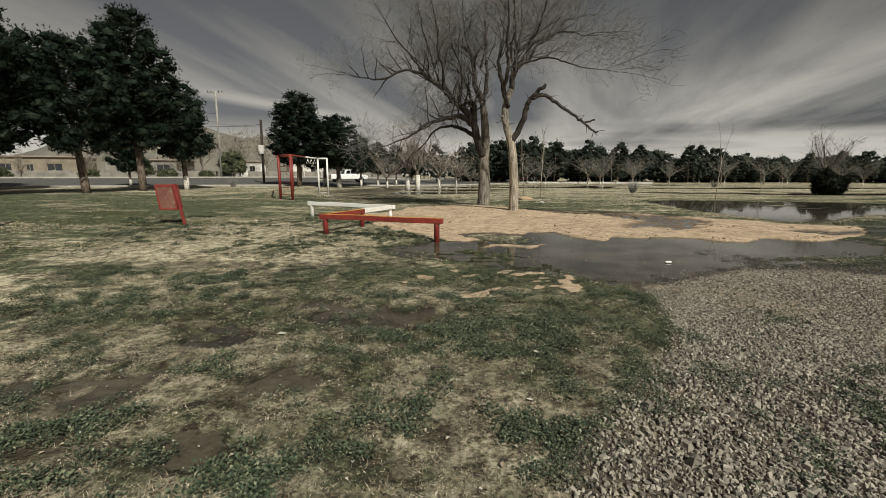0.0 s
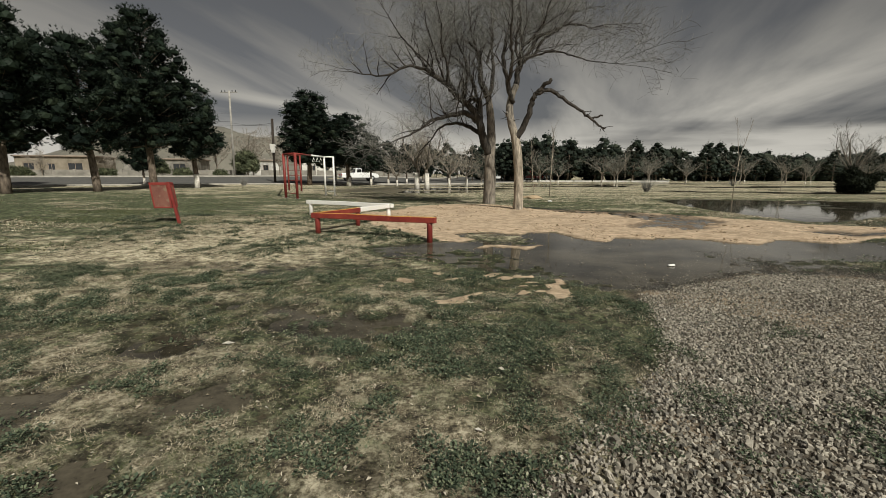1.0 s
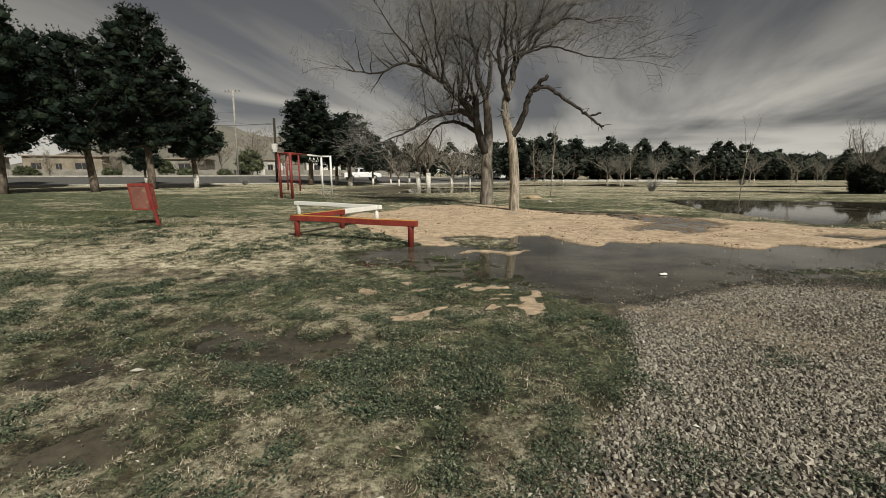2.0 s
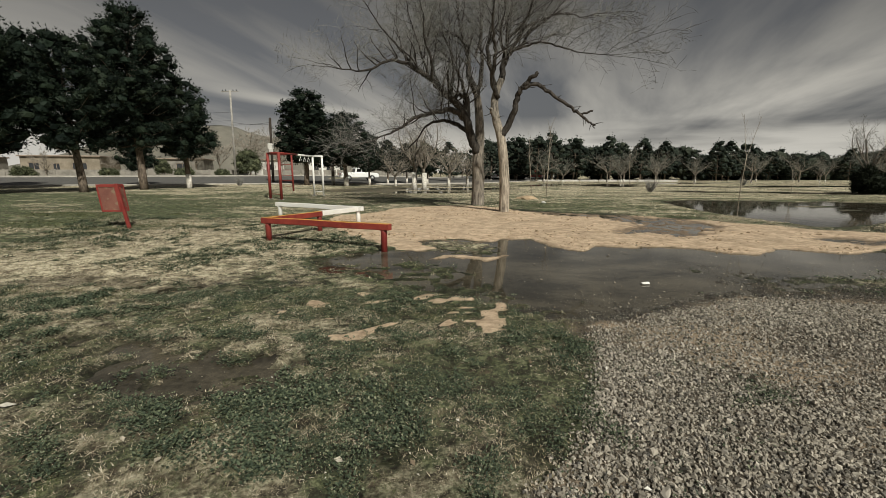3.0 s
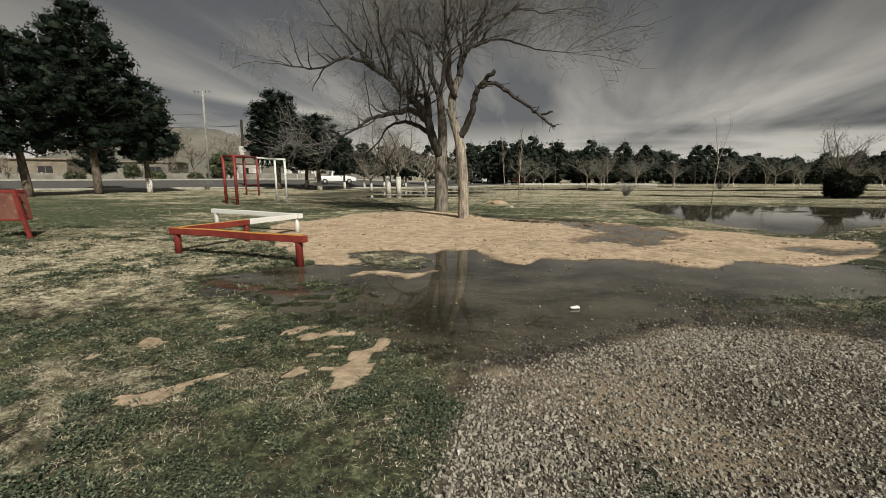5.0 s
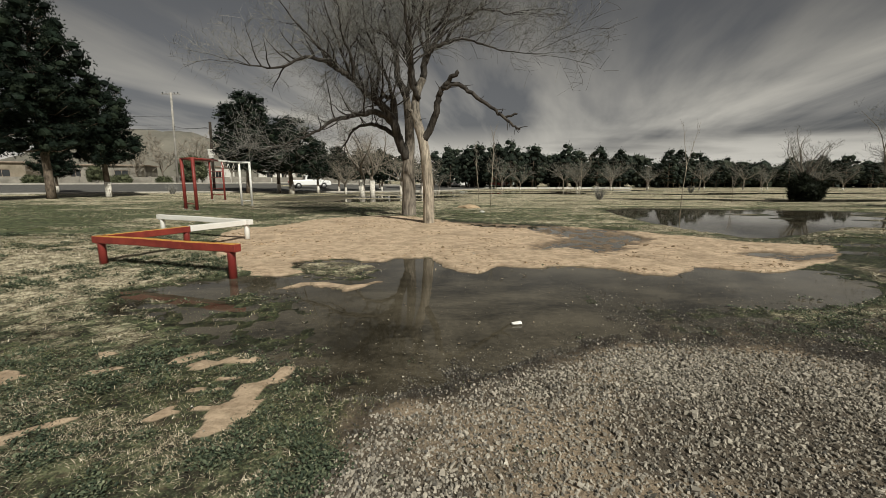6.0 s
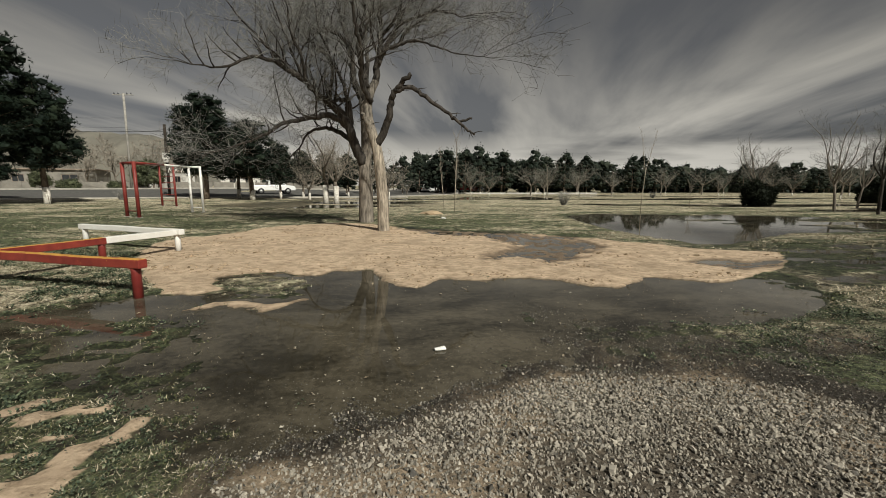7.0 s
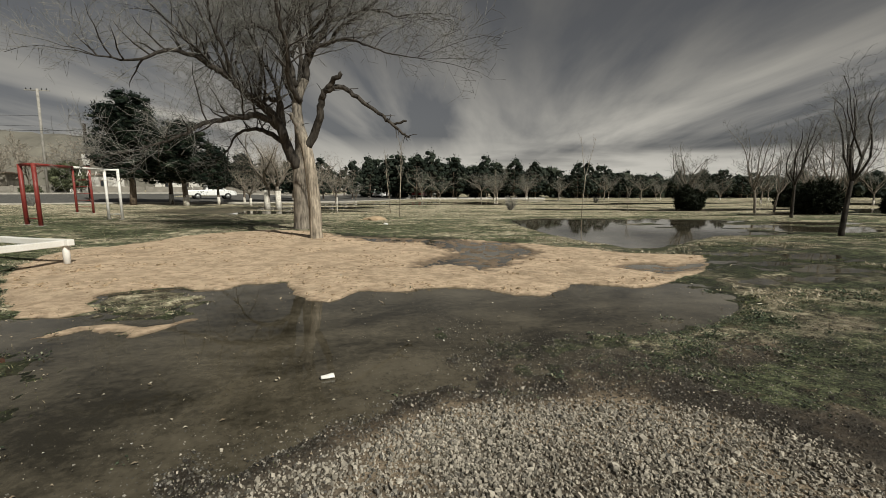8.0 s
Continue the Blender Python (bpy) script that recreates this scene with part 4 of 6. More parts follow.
TREE_L2 = [
    (0.145, 0.03, [(1.89, 20.96, 4.98), (1.54, 21.15, 5.81), (1.5, 21.34, 6.64), (1.33, 21.52, 7.35), (1.06, 21.71, 8.2), (0.94, 21.9, 9.82)]),
    (0.12, 0.05, [(1.45, 20.2, 3.75), (1.46, 20.13, 4.69), (1.13, 19.87, 4.73), (0.85, 19.6, 4.58)]),
    (0.07, 0.015, [(1.39, 21.4, 7.18), (0.76, 21.75, 7.74), (-0.14, 22.1, 7.91), (-0.93, 22.45, 7.68), (-1.77, 22.8, 7.29)]),
    (0.10, 0.02, [(1.91, 20.9, 4.9), (2.11, 21.12, 6.2), (2.03, 21.55, 7.37), (2.09, 21.97, 8.31), (2.23, 22.4, 9.8)]),
    (0.06, 0.015, [(0.0, 19.6, 5.3), (-0.01, 19.2, 6.02), (-0.24, 18.8, 6.69), (-0.24, 18.4, 7.4), (-0.5, 18.2, 8.4)]),
    (0.08, 0.015, [(1.42, 20.3, 3.9), (1.24, 20.7, 5.44), (0.56, 21.0, 6.54), (-0.27, 21.3, 7.38), (-0.9, 21.6, 8.6)]),
    (0.075, 0.020, [(1.43, 21.20, 7.05), (0.87, 20.95, 7.45), (0.20, 20.70, 7.34), (-0.19, 20.45, 6.78), (-0.46, 20.20, 6.13)]),
    (0.055, 0.012, [(-0.13, 19.75, 5.36), (-0.38, 19.57, 6.19), (-0.79, 19.38, 7.41), (-1.08, 19.20, 8.58)]),
    (0.050, 0.012, [(-0.74, 19.60, 5.82), (-1.37, 19.33, 6.57), (-2.08, 19.07, 7.33), (-2.55, 18.80, 8.05)]),
    (0.070, 0.015, [(0.74, 20.10, 4.51), (0.85, 20.27, 6.13), (0.37, 20.43, 7.52), (0.25, 20.60, 9.10)]),
    (0.060, 0.012, [(1.81, 21.10, 6.56), (2.09, 21.47, 7.82), (1.99, 21.83, 9.10), (2.18, 22.20, 10.39)]),
    (0.050, 0.012, [(0.40, 19.90, 4.94), (0.00, 20.40, 5.95), (0.09, 20.90, 7.22), (-0.32, 21.40, 8.53)]),
]
limb_tree("bare_tree", "leafless tree with pale furrowed trunk and broken limb", 3, [(2.85, 16.9, 0.07), (2.86, 16.9, 0.89), (2.80, 16.9, 1.77), (2.74, 16.9, 2.40), (2.64, 16.92, 2.90), (2.50, 16.98, 3.40), (2.43, 17.05, 3.95), (2.51, 17.14, 4.40), (2.68, 17.23, 4.80)], 0.205, 0.115, STEM + TREE_R + TREE_R2, M_BARK_PALE, M_BARK, M_TWIG)
limb_tree("bare_tree", "large leafless tree with dark spreading limbs over bare mud", 5, [(1.97, 20.4, 0.08), (1.99, 20.4, 1.28), (1.97, 20.4, 2.1), (2.04, 20.59, 3.06), (1.99, 20.77, 4.15), (1.89, 20.96, 4.98)], 0.335, 0.145, TREE_L + TREE_L2, M_BARK_MID, M_BARK, M_TWIG)


def whitewash(t, r, h, x=0.0, y=0.0):
    tb = Tubes()
    tb.add([(x, y, -0.1), (x, y, h * 0.4), (x, y, h)], [r * 1.18 + 0.006, r * 1.05 + 0.006, r + 0.006], 12)
    return tb.make("whitewash", M_LIME, t, True, "white lime wash on the lower trunk")


def young_tree(name, label, seed, height, r, fork, spread_out, density, reach, bark, twig, lime=0.0, levels=2, lean=(0, 0), limbs=5, droop=0.2, thin=0.006):
    """A leafless tree at the origin: a trunk, forking limbs, branches and twigs."""
    rng = random.Random(seed)
    t = thing(name, 0, 0, 0, label, "tree", "park trees")
    top = Vector((lean[0] * fork, lean[1] * fork, fork))
    trunk = smooth_line([(0, 0, -0.15), (lean[0] * fork * 0.4, lean[1] * fork * 0.4, fork * 0.5), top], 4)
    tb = Tubes()
    tb.add(trunk, [r * (1.25 - 0.45 * i / (len(trunk) - 1)) for i in range(len(trunk))], 10)
    tb.make("trunk", bark, t)
    if lime:
        whitewash(t, r * 1.1, lime)
    fine = Tubes()
    for k in range(limbs):
        a = 2 * math.pi * (k + rng.random() * 0.7) / limbs
        way = Vector((math.cos(a) * spread_out + lean[0] * 0.5, math.sin(a) * spread_out + lean[1] * 0.5, 1.0 if k else 2.2))
        ln = wander(top - Vector((0, 0, 0.05)), way, (height - fork) * rng.uniform(0.6, 1.12), 7, rng, 0.32, 0.06)
        r0 = r * 0.62
        lb = Tubes()
        lb.add(ln, [max(0.01, r0 * (1 - 0.85 * i / 7)) for i in range(8)], 6, False)
        lb.make("limb", bark, t)
        grow(fine, fine, ln, r0, rng, levels, density, reach, 0.15, droop, 0.2, thin)
    tagged(fine.make("crown", twig, t, False), "mass of bare branches and twigs", kind="stuff")
    return t


ICO = bmesh.new()
bmesh.ops.create_icosphere(ICO, subdivisions=2, radius=1.0)
ICO_V = np.array([v.co[:] for v in ICO.verts])
ICO_F = np.array([[v.index for v in f.verts] for f in ICO.faces])
ICO.free()
ICO1 = bmesh.new()
bmesh.ops.create_icosphere(ICO1, subdivisions=1, radius=1.0)
ICO1_V = np.array([v.co[:] for v in ICO1.verts])
ICO1_F = np.array([[v.index for v in f.verts] for f in ICO1.faces])
ICO1.free()


def foliage(lobes, tufts, per, size, rng, fine=True, core=0.60):
    """Clumps of needles: a ragged dark core in each lobe, bristling with three-cornered needles."""
    bv, bf = (ICO_V, ICO_F) if fine else (ICO1_V, ICO1_F)
    vs, fs, base = [], [], 0
    cs, ns = [], []
    for c, r, flat in lobes:
        k = rng.uniform(0, 6.28)
        lump = core * (1 + 0.22 * np.sin(bv[:, 0] * 4 + k) * np.sin(bv[:, 1] * 5 + 2 * k) + rng.normal(0, 0.10, len(bv)))
        sc = np.array([1.0, 1.0, flat]) * r
        vs.append(c + bv * lump[:, None] * sc)
        fs.append(bf + base)
        base += len(bv)
        d = rng.normal(0, 1, (tufts, 3))
        d /= np.linalg.norm(d, axis=1)[:, None]
        lift = 1 + 0.22 * np.sin(d[:, 0] * 4 + k) * np.sin(d[:, 1] * 5 + 2 * k)
        cs.append(c + d * (rng.uniform(0.5, 1.0, tufts) * lift)[:, None] * sc)
        ns.append(d + np.array([0, 0, 0.3]))
    c, nm = np.repeat(np.concatenate(cs), per, 0), np.repeat(np.concatenate(ns), per, 0)
    n = len(c)
    d = nm * 0.8 + rng.normal(0, 0.5, (n, 3))
    d /= np.linalg.norm(d, axis=1)[:, None] + 1e-9
    side = np.cross(d, rng.normal(0, 1, (n, 3)))
    side /= np.linalg.norm(side, axis=1)[:, None] + 1e-9
    ln = size * rng.uniform(0.6, 1.3, (n, 1))
    w = ln * 0.24
    vs.append(np.stack([c - side * w * 0.5, c + side * w * 0.5, c + d * ln], 1).reshape(-1, 3))
    fs.append(np.arange(3 * n).reshape(-1, 3) + base)
    return np.concatenate(vs), np.concatenate(fs)


def pine(name, label, seed, height, radius, clear, whorls, per, size, lime=0.0, trunk_r=0.2, fine=True, full=1.5, lean=0.0, gap=0.62, needles=None):
    """A pine: a leaning trunk, whorls of boughs turned up at their ends, and soft rounded tufts of needles along them."""
    rng = np.random.RandomState(seed)
    r2 = random.Random(seed)
    t = thing(name, 0, 0, 0, label, "tree", "pines")
    tb = Tubes()
    bend = lambda z: (lean * z + 0.10 * math.sin(z * 0.45 + seed), 0.10 * math.cos(z * 0.4 + seed))
    line = [(*bend(z), z) for z in np.linspace(-0.2, height * 0.95, 11)]
    tb.add(line, [trunk_r * (1.15 - 0.98 * i / 10) for i in range(11)], 10)
    if lime:
        whitewash(t, trunk_r, lime, *bend(lime * 0.5))
    clumps = []
    for k in range(whorls):
        f = (k + 0.5) / whorls
        z0 = clear + (height - clear) * f ** 0.92
        bx, by = bend(z0)
        prof = min(1.0, 0.62 + 2.2 * f) * max(0.0, 1 - (max(0.0, f - 0.12) / 0.92) ** full)
        n = 6 if f < 0.75 else 4
        for q in range(n):
            a = 2 * math.pi * (q + r2.random() * 0.7) / n + k * 1.3
            bulge = 0.80 + 0.38 * noise.noise(Vector((math.cos(a) * 1.4, math.sin(a) * 1.4, z0 * 0.42 + seed * 7)))
            reach = max(0.25, radius * prof * bulge * r2.uniform(0.80, 1.12))
            rise_up = reach * (0.05 + 0.42 * f) + r2.uniform(-0.15, 0.2)
            d = np.array([math.cos(a), math.sin(a), 0.0])
            root, tip = np.array([bx, by, z0]), np.array([bx, by, z0 + rise_up]) + d * reach
            mid = (root + tip) / 2 - np.array([0, 0, 0.16 * reach])
            tb.add([tuple(root), tuple(mid), tuple(tip)], [trunk_r * 0.24 * (1.1 - f), trunk_r * 0.15, 0.015], 4, False)
            m = max(1, int(reach / gap))
            for j in range(m):
                u = 1.0 - j * gap / max(reach, gap) * r2.uniform(0.85, 1.0)
                c = root * (1 - u) ** 2 + mid * 2 * u * (1 - u) + tip * u * u
                c = c + np.array([r2.uniform(-0.22, 0.22), r2.uniform(-0.22, 0.22), 0.10 + r2.uniform(-0.1, 0.15)])
                clumps.append((c, size * r2.uniform(0.75, 1.25), r2.uniform(0.62, 0.9)))
    top = bend(height * 0.95)
    clumps.append((np.array([*top, height * 0.97]), size * 0.8, 1.3))
    v, fc = foliage(clumps, per, 7, size * 0.29, rng, fine, 0.56)
    tb.make("trunk", M_PINEBARK, t)
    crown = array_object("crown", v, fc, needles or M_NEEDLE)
    crown.parent = t
    return t


def place(model, spots):
    """Copies of a model at (x, y, turn, scale); the model itself takes the first spot."""
    for k, (x, y, turn, s, *broad) in enumerate(spots):
        wide = s * (broad[0] if broad else 1.0)
        z = ground_z(x, y)
        m = pose(x, y, z, 0, 0, turn)
        if k == 0:
            model.matrix_world = m @ Matrix.Diagonal((wide, wide, s, 1.0))
        else:
            c = copy_thing(model, m)
            c.scale = (wide, wide, s)


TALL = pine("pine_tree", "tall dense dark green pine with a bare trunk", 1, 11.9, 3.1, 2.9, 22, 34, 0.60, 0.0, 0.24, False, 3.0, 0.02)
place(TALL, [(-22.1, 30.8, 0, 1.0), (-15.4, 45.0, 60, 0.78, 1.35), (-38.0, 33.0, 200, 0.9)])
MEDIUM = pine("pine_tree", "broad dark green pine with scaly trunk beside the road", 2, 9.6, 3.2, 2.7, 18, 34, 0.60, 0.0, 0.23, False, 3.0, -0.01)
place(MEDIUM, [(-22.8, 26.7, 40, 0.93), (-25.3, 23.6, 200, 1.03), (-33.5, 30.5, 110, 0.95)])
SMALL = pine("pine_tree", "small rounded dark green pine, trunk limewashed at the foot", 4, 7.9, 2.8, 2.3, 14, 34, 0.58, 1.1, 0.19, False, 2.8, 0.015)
place(SMALL, [(-20.85, 34.2, 100, 1.0), (-11.2, 45.0, 140, 0.88, 1.4), (-13.2, 47.5, 20, 0.82, 1.2), (-9.3, 48.0, 60, 0.66), (-8.0, 52.0, 250, 0.62), (-6.0, 54.5, 20, 0.6), (-30.0, 40.5, 80, 0.6), (-3.6, 57.0, 300, 0.6)])
FAR_PINE = pine("pine_tree", "dark green pine in the far tree line", 6, 7.6, 3.0, 0.9, 8, 9, 1.0, 0.4, 0.16, False, 3.0, 0.0, 1.25, M_NEEDLE_HAZY)
FAR_PINE_B = pine("pine_tree", "slender dark green pine in the far tree line", 8, 8.0, 2.3, 1.0, 9, 9, 0.9, 0.4, 0.15, False, 2.4, 0.0, 1.1, M_NEEDLE_HAZY)
rt = random.Random(21)
spots_a, spots_b = [], []
for k in range(54):
    u = (k / 53) ** 1.15
    x = 7 + 96 * u + rt.uniform(-1.5, 1.5)
    y = 88 - 8 * u + rt.uniform(-6, 6)
    (spots_b if k % 3 == 0 else spots_a).append((x, y, rt.uniform(0, 360), (1.06 - 0.46 * u ** 0.7) * rt.uniform(0.78, 1.06)))
for k in range(16):
    x = -44 + 48 * k / 15 + rt.uniform(-1, 1)
    spots_a.append((x * 0.9 + 6, 98 + rt.uniform(-4, 6) + 6 * k / 15, rt.uniform(0, 360), rt.uniform(0.6, 0.85)))
for x, y, s in ((9.5, 82, 0.85), (13.8, 76, 0.9), (17.0, 79, 1.0), (-4.5, 62, 0.66), (-1.0, 66, 0.7), (3.0, 72, 0.72), (6.0, 78, 0.75)):
    spots_b.append((x, y, x * 37, s))
place(FAR_PINE, spots_a)
place(FAR_PINE_B, spots_b)


def far_woods():
    """The dark mass of evergreen crowns behind the far tree line."""
    rng = np.random.RandomState(25)
    clumps = []
    for k in range(2000):
        u = rng.rand()
        x = 5 + 150 * u
        swell = 0.8 * math.sin(x * 0.31) + 0.7 * math.sin(x * 0.83 + 1) + 0.5 * math.sin(x * 1.7 + 2)
        top = 4.0 + 3.0 * max(0.0, 1 - u / 0.42) * min(1.0, 0.35 + u * 9) + swell
        c = np.array([x, 97 - 14 * u + rng.uniform(-4, 8), 0.2 + (top - 0.2) * rng.rand() ** 0.75])
        clumps.append((c, rng.uniform(0.8, 1.7), 0.85))
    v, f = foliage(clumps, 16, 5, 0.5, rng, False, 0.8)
    tagged(array_object("far_woods", v, f, M_NEEDLE_HAZY), "dark evergreen woods along the edge of the park", "woods", kind="stuff")


far_woods()
LIMED = young_tree("bare_tree", "pale leafless tree with whitewashed trunk and sweeping branches", 31, 6.8, 0.2, 2.0, 0.95, 2.7, 1.6, M_BARK_MID, M_TWIG_PALE, 1.6, 2, (0.05, 0.0), 6, 0.32, 0.005)
place(LIMED, [(-3.4, 40.7, 0, 1.0), (-2.4, 40.1, 160, 0.95)])
SWEPT = young_tree("bare_tree", "grey leafless tree with low sweeping branches before dark pines", 37, 5.2, 0.14, 1.5, 1.5, 2.4, 1.6, M_BARK_MID, M_TWIG_PALE, 1.0, 2, (-0.05, 0.0), 8, 0.25, 0.006)
place(SWEPT, [(-6.3, 47.5, 0, 0.75), (-0.4, 47.0, 150, 0.95), (1.6, 52.0, 60, 0.85)])
FAR_BARE = young_tree("bare_tree", "pale leafless tree with whitewashed foot across the field", 33, 5.6, 0.085, 1.2, 0.75, 2.4, 1.2, M_BARK_MID, M_TWIG_GREY, 0.5, 2, (0.03, 0.0), 6, 0.06, 0.009)
place(FAR_BARE, [(x + rt.uniform(-1.8, 1.8), y + rt.uniform(-3, 3), turn, sc * rt.uniform(0.78, 1.12), rt.uniform(0.9, 1.45)) for x, y, turn, sc in [(17.2, 63.5, 0, 1.0), (23.5, 66.0, 200, 1.05), (27.5, 67.5, 100, 1.05), (33.5, 70.5, 30, 1.0), (39.5, 71.0, 220, 0.9), (47.0, 70.0, 10, 0.9),
                 (57.0, 69.0, 160, 0.85), (12.5, 66.0, 260, 0.9), (64.0, 62.0, 80, 0.9), (72.0, 64.0, 300, 0.85), (52.0, 38.0, 20, 1.0), (57.0, 45.0, 250, 1.0), (62.0, 40.0, 130, 1.0), (66.0, 50.0, 60, 1.0),
                 (4.5, 59.5, 300, 0.8), (50.0, 62.0, 15, 0.85)]])
FAR_BARE_B = young_tree("bare_tree", "grey round-headed leafless tree with whitewashed foot across the field", 35, 5.6, 0.08, 1.6, 0.85, 2.5, 1.15, M_BARK_MID, M_TWIG_GREY, 0.5, 2, (-0.06, 0.0), 7, 0.1, 0.009)
place(FAR_BARE_B, [(x + rt.uniform(-1.8, 1.8), y + rt.uniform(-3, 3), turn, sc * rt.uniform(0.78, 1.12), rt.uniform(0.9, 1.35)) for x, y, turn, sc in [(20.6, 64.4, 60, 1.0), (30.0, 68.0, 300, 1.05), (36.5, 69.0, 110, 0.9), (43.0, 68.0, 110, 0.95), (53.0, 66.0, 70, 0.9), (60.0, 66.0, 190, 0.85), (25.6, 66.5, 20, 0.9), (32.0, 72.0, 210, 1.1), (68.0, 58.0, 250, 0.9), (49.0, 46.0, 140, 0.9)]])
RIGHT = young_tree("bare_tree", "dark leafless tree leaning over flooded grass", 41, 7.6, 0.085, 2.2, 0.62, 2.4, 1.45, M_BARK, M_TWIG, 0.0, 2, (0.16, 0.05), 8, 0.02, 0.005)
place(RIGHT, [(20.4, 15.0, 0, 0.86), (28.5, 23.3, 200, 0.85), (33.2, 19.5, 90, 0.9), (38.0, 22.5, 300, 0.95), (24.5, 11.0, 140, 0.9)])
RIGHT_B = young_tree("bare_tree", "grey leafless tree with upswept branches near a pond", 43, 6.6, 0.08, 1.7, 0.6, 2.3, 1.3, M_BARK_MID, M_TWIG, 0.0, 2, (-0.12, 0.03), 8, 0.02, 0.006)
place(RIGHT_B, [(31.4, 28.2, 0, 0.95), (34.3, 29.3, 120, 0.8), (39.5, 29.5, 240, 1.1), (44.0, 31.5, 60, 1.1), (48.0, 38.0, 180, 1.1), (42.0, 26.0, 20, 1.15)])
ROUND = young_tree("bare_tree", "dense rounded leafless tree behind a dark juniper bush", 47, 5.3, 0.11, 1.2, 0.52, 2.8, 1.0, M_BARK_MID, M_TWIG_GREY, 0.0, 2, (0.03, 0), 12, -0.12, 0.007)
place(ROUND, [(32.0, 35.2, 0, 1.0)])


def sapling(label, seed, spots_xy, height, forks):
    rng = random.Random(seed)
    t = thing("sapling", 0, 0, 0, label, "tree", "saplings")
    tb, fine = Tubes(), Tubes()
    line = wander((0, 0, -0.1), (0.02, 0.02, 1), height * (0.52 if forks else 0.95), 6, rng, 0.04)
    tb.add(line, [0.032 * (1 - 0.08 * i) for i in range(7)], 7)
    tb.make("trunk", M_BARK_PALE, t)
    if forks:
        for sx in (-0.16, 0.24):
            ln = wander(line[-1], (sx, 0.05, 1), height * 0.5, 6, rng, 0.07)
            fine.add(ln, [max(0.007, 0.02 * (1 - 0.14 * i)) for i in range(7)], 5, False)
            for k in range(7):
                p, tan = along(ln, 0.3 + 0.1 * k)
                fine.add(wander(p, side_way(tan, rng, 0.7, 0.5), 0.45, 3, rng, 0.1), [0.007, 0.006, 0.005, 0.004], 4, False)
    else:
        for k in range(22):
            p, tan = along(line, 0.45 + 0.025 * k)
            fine.add(wander(p, side_way(tan, rng, 0.9, 0.45), 0.8, 4, rng, 0.1), [0.009, 0.007, 0.006, 0.005, 0.004], 4, False)
    fine.make("twigs", M_TWIG_PALE, t, True)
    place(t, spots_xy)


sapling("thin leafless sapling with a forked top beside the pond", 51, [(16.6, 25.5, 0, 1.0)], 4.6, True)
sapling("thin pale leafless sapling standing in the grass", 53, [(6.4, 27.6, 0, 1.0), (6.2, 32.2, 90, 0.9), (18.0, 45.0, 50, 0.8)], 4.6, False)
sapling("short pale leafless sapling beyond the pond", 55, [(22.9, 30.3, 0, 1.0)], 1.8, True)


def bush(label, seed, spots_xy, width, height, n, size, material, category="bush"):
    rng = np.random.RandomState(seed)
    t = thing("bush", 0, 0, 0, label, category, "bushes")
    st = Tubes()
    r2 = random.Random(seed)
    for k in range(9):
        a = k * 0.7
        st.add(wander((0.1 * math.cos(a), 0.1 * math.sin(a), -0.05), (math.cos(a) * 0.5, math.sin(a) * 0.5, 1), height * 0.6, 4, r2, 0.15), [0.03, 0.025, 0.02, 0.015, 0.008], 5, False)
    st.make("stems", M_BARK, t)
    clumps = [(np.array([0, 0, height * 0.42]), width * 0.42, height / width * 0.95)]
    for k in range(26):
        a, e = k * 2.399, math.asin(r2.uniform(-0.75, 0.95))
        c = np.array([math.cos(a) * math.cos(e) * width * 0.36, math.sin(a) * math.cos(e) * width * 0.36, height * (0.40 + 0.42 * math.sin(e))])
        clumps.append((c, width * r2.uniform(0.13, 0.2), 0.9))
    v, f = foliage(clumps, n // 27, 6, size, rng)
    v[:, 2] = np.maximum(v[:, 2], 0.01)
    ob = array_object("foliage", v, f, material)
    ob.parent = t
    place(t, spots_xy)


bush("dense black-green juniper bush clipped to a dome", 61, [(30.7, 33.5, 0, 1.0), (35.1, 26.9, 70, 1.15), (43.8, 36.0, 140, 1.1), (37.6, 23.6, 200, 1.0), (29.6, 18.4, 20, 0.0001)][:4], 2.3, 2.1, 1700, 0.24, M_JUNIPER)


def wiry_shrub(label, seed, spots_xy, height):
    rng = random.Random(seed)
    t = thing("shrub", 0, 0, 0, label, "shrub", "bushes")
    st = Tubes()
    for k in range(110):
        a, o = rng.uniform(0, 6.28), rng.uniform(0.05, 0.6)
        st.add(wander((0.12 * math.cos(a), 0.12 * math.sin(a), -0.03), (math.cos(a) * o, math.sin(a) * o, 1), height * rng.uniform(0.6, 1.1), 4, rng, 0.12), [0.012, 0.01, 0.008, 0.006, 0.004], 3, False)
    st.make("stems", M_TWIG, t, False)
    place(t, spots_xy)


wiry_shrub("wiry brown leafless shrub in the grass", 71, [(15.9, 35.2, 0, 1.0)], 1.15)
wiry_shrub("grey wiry shrub beside the road", 73, [(-20.6, 41.3, 0, 1.0), (33.5, 52.0, 40, 0.9)], 1.0)
ROADTREE = young_tree("bare_tree", "grey-green bushy tree across the road", 81, 6.0, 0.09, 1.2, 0.55, 1.9, 1.2, M_BARK_MID, M_TWIG_PALE, 0.0, 2, (0, 0), 8, 0.0, 0.024)
place(ROADTREE, [(-37.5, 76.0, 0, 1.5), (-42.0, 74.0, 100, 1.45), (-32.5, 78.0, 200, 1.4), (-34.8, 72.5, 310, 1.15), (-47.0, 75.0, 20, 1.2), (-55.0, 66.0, 60, 0.7), (-62.0, 62.0, 260, 0.7), (-70.0, 60.0, 160, 0.75), (-24.0, 80.0, 60, 1.0)])
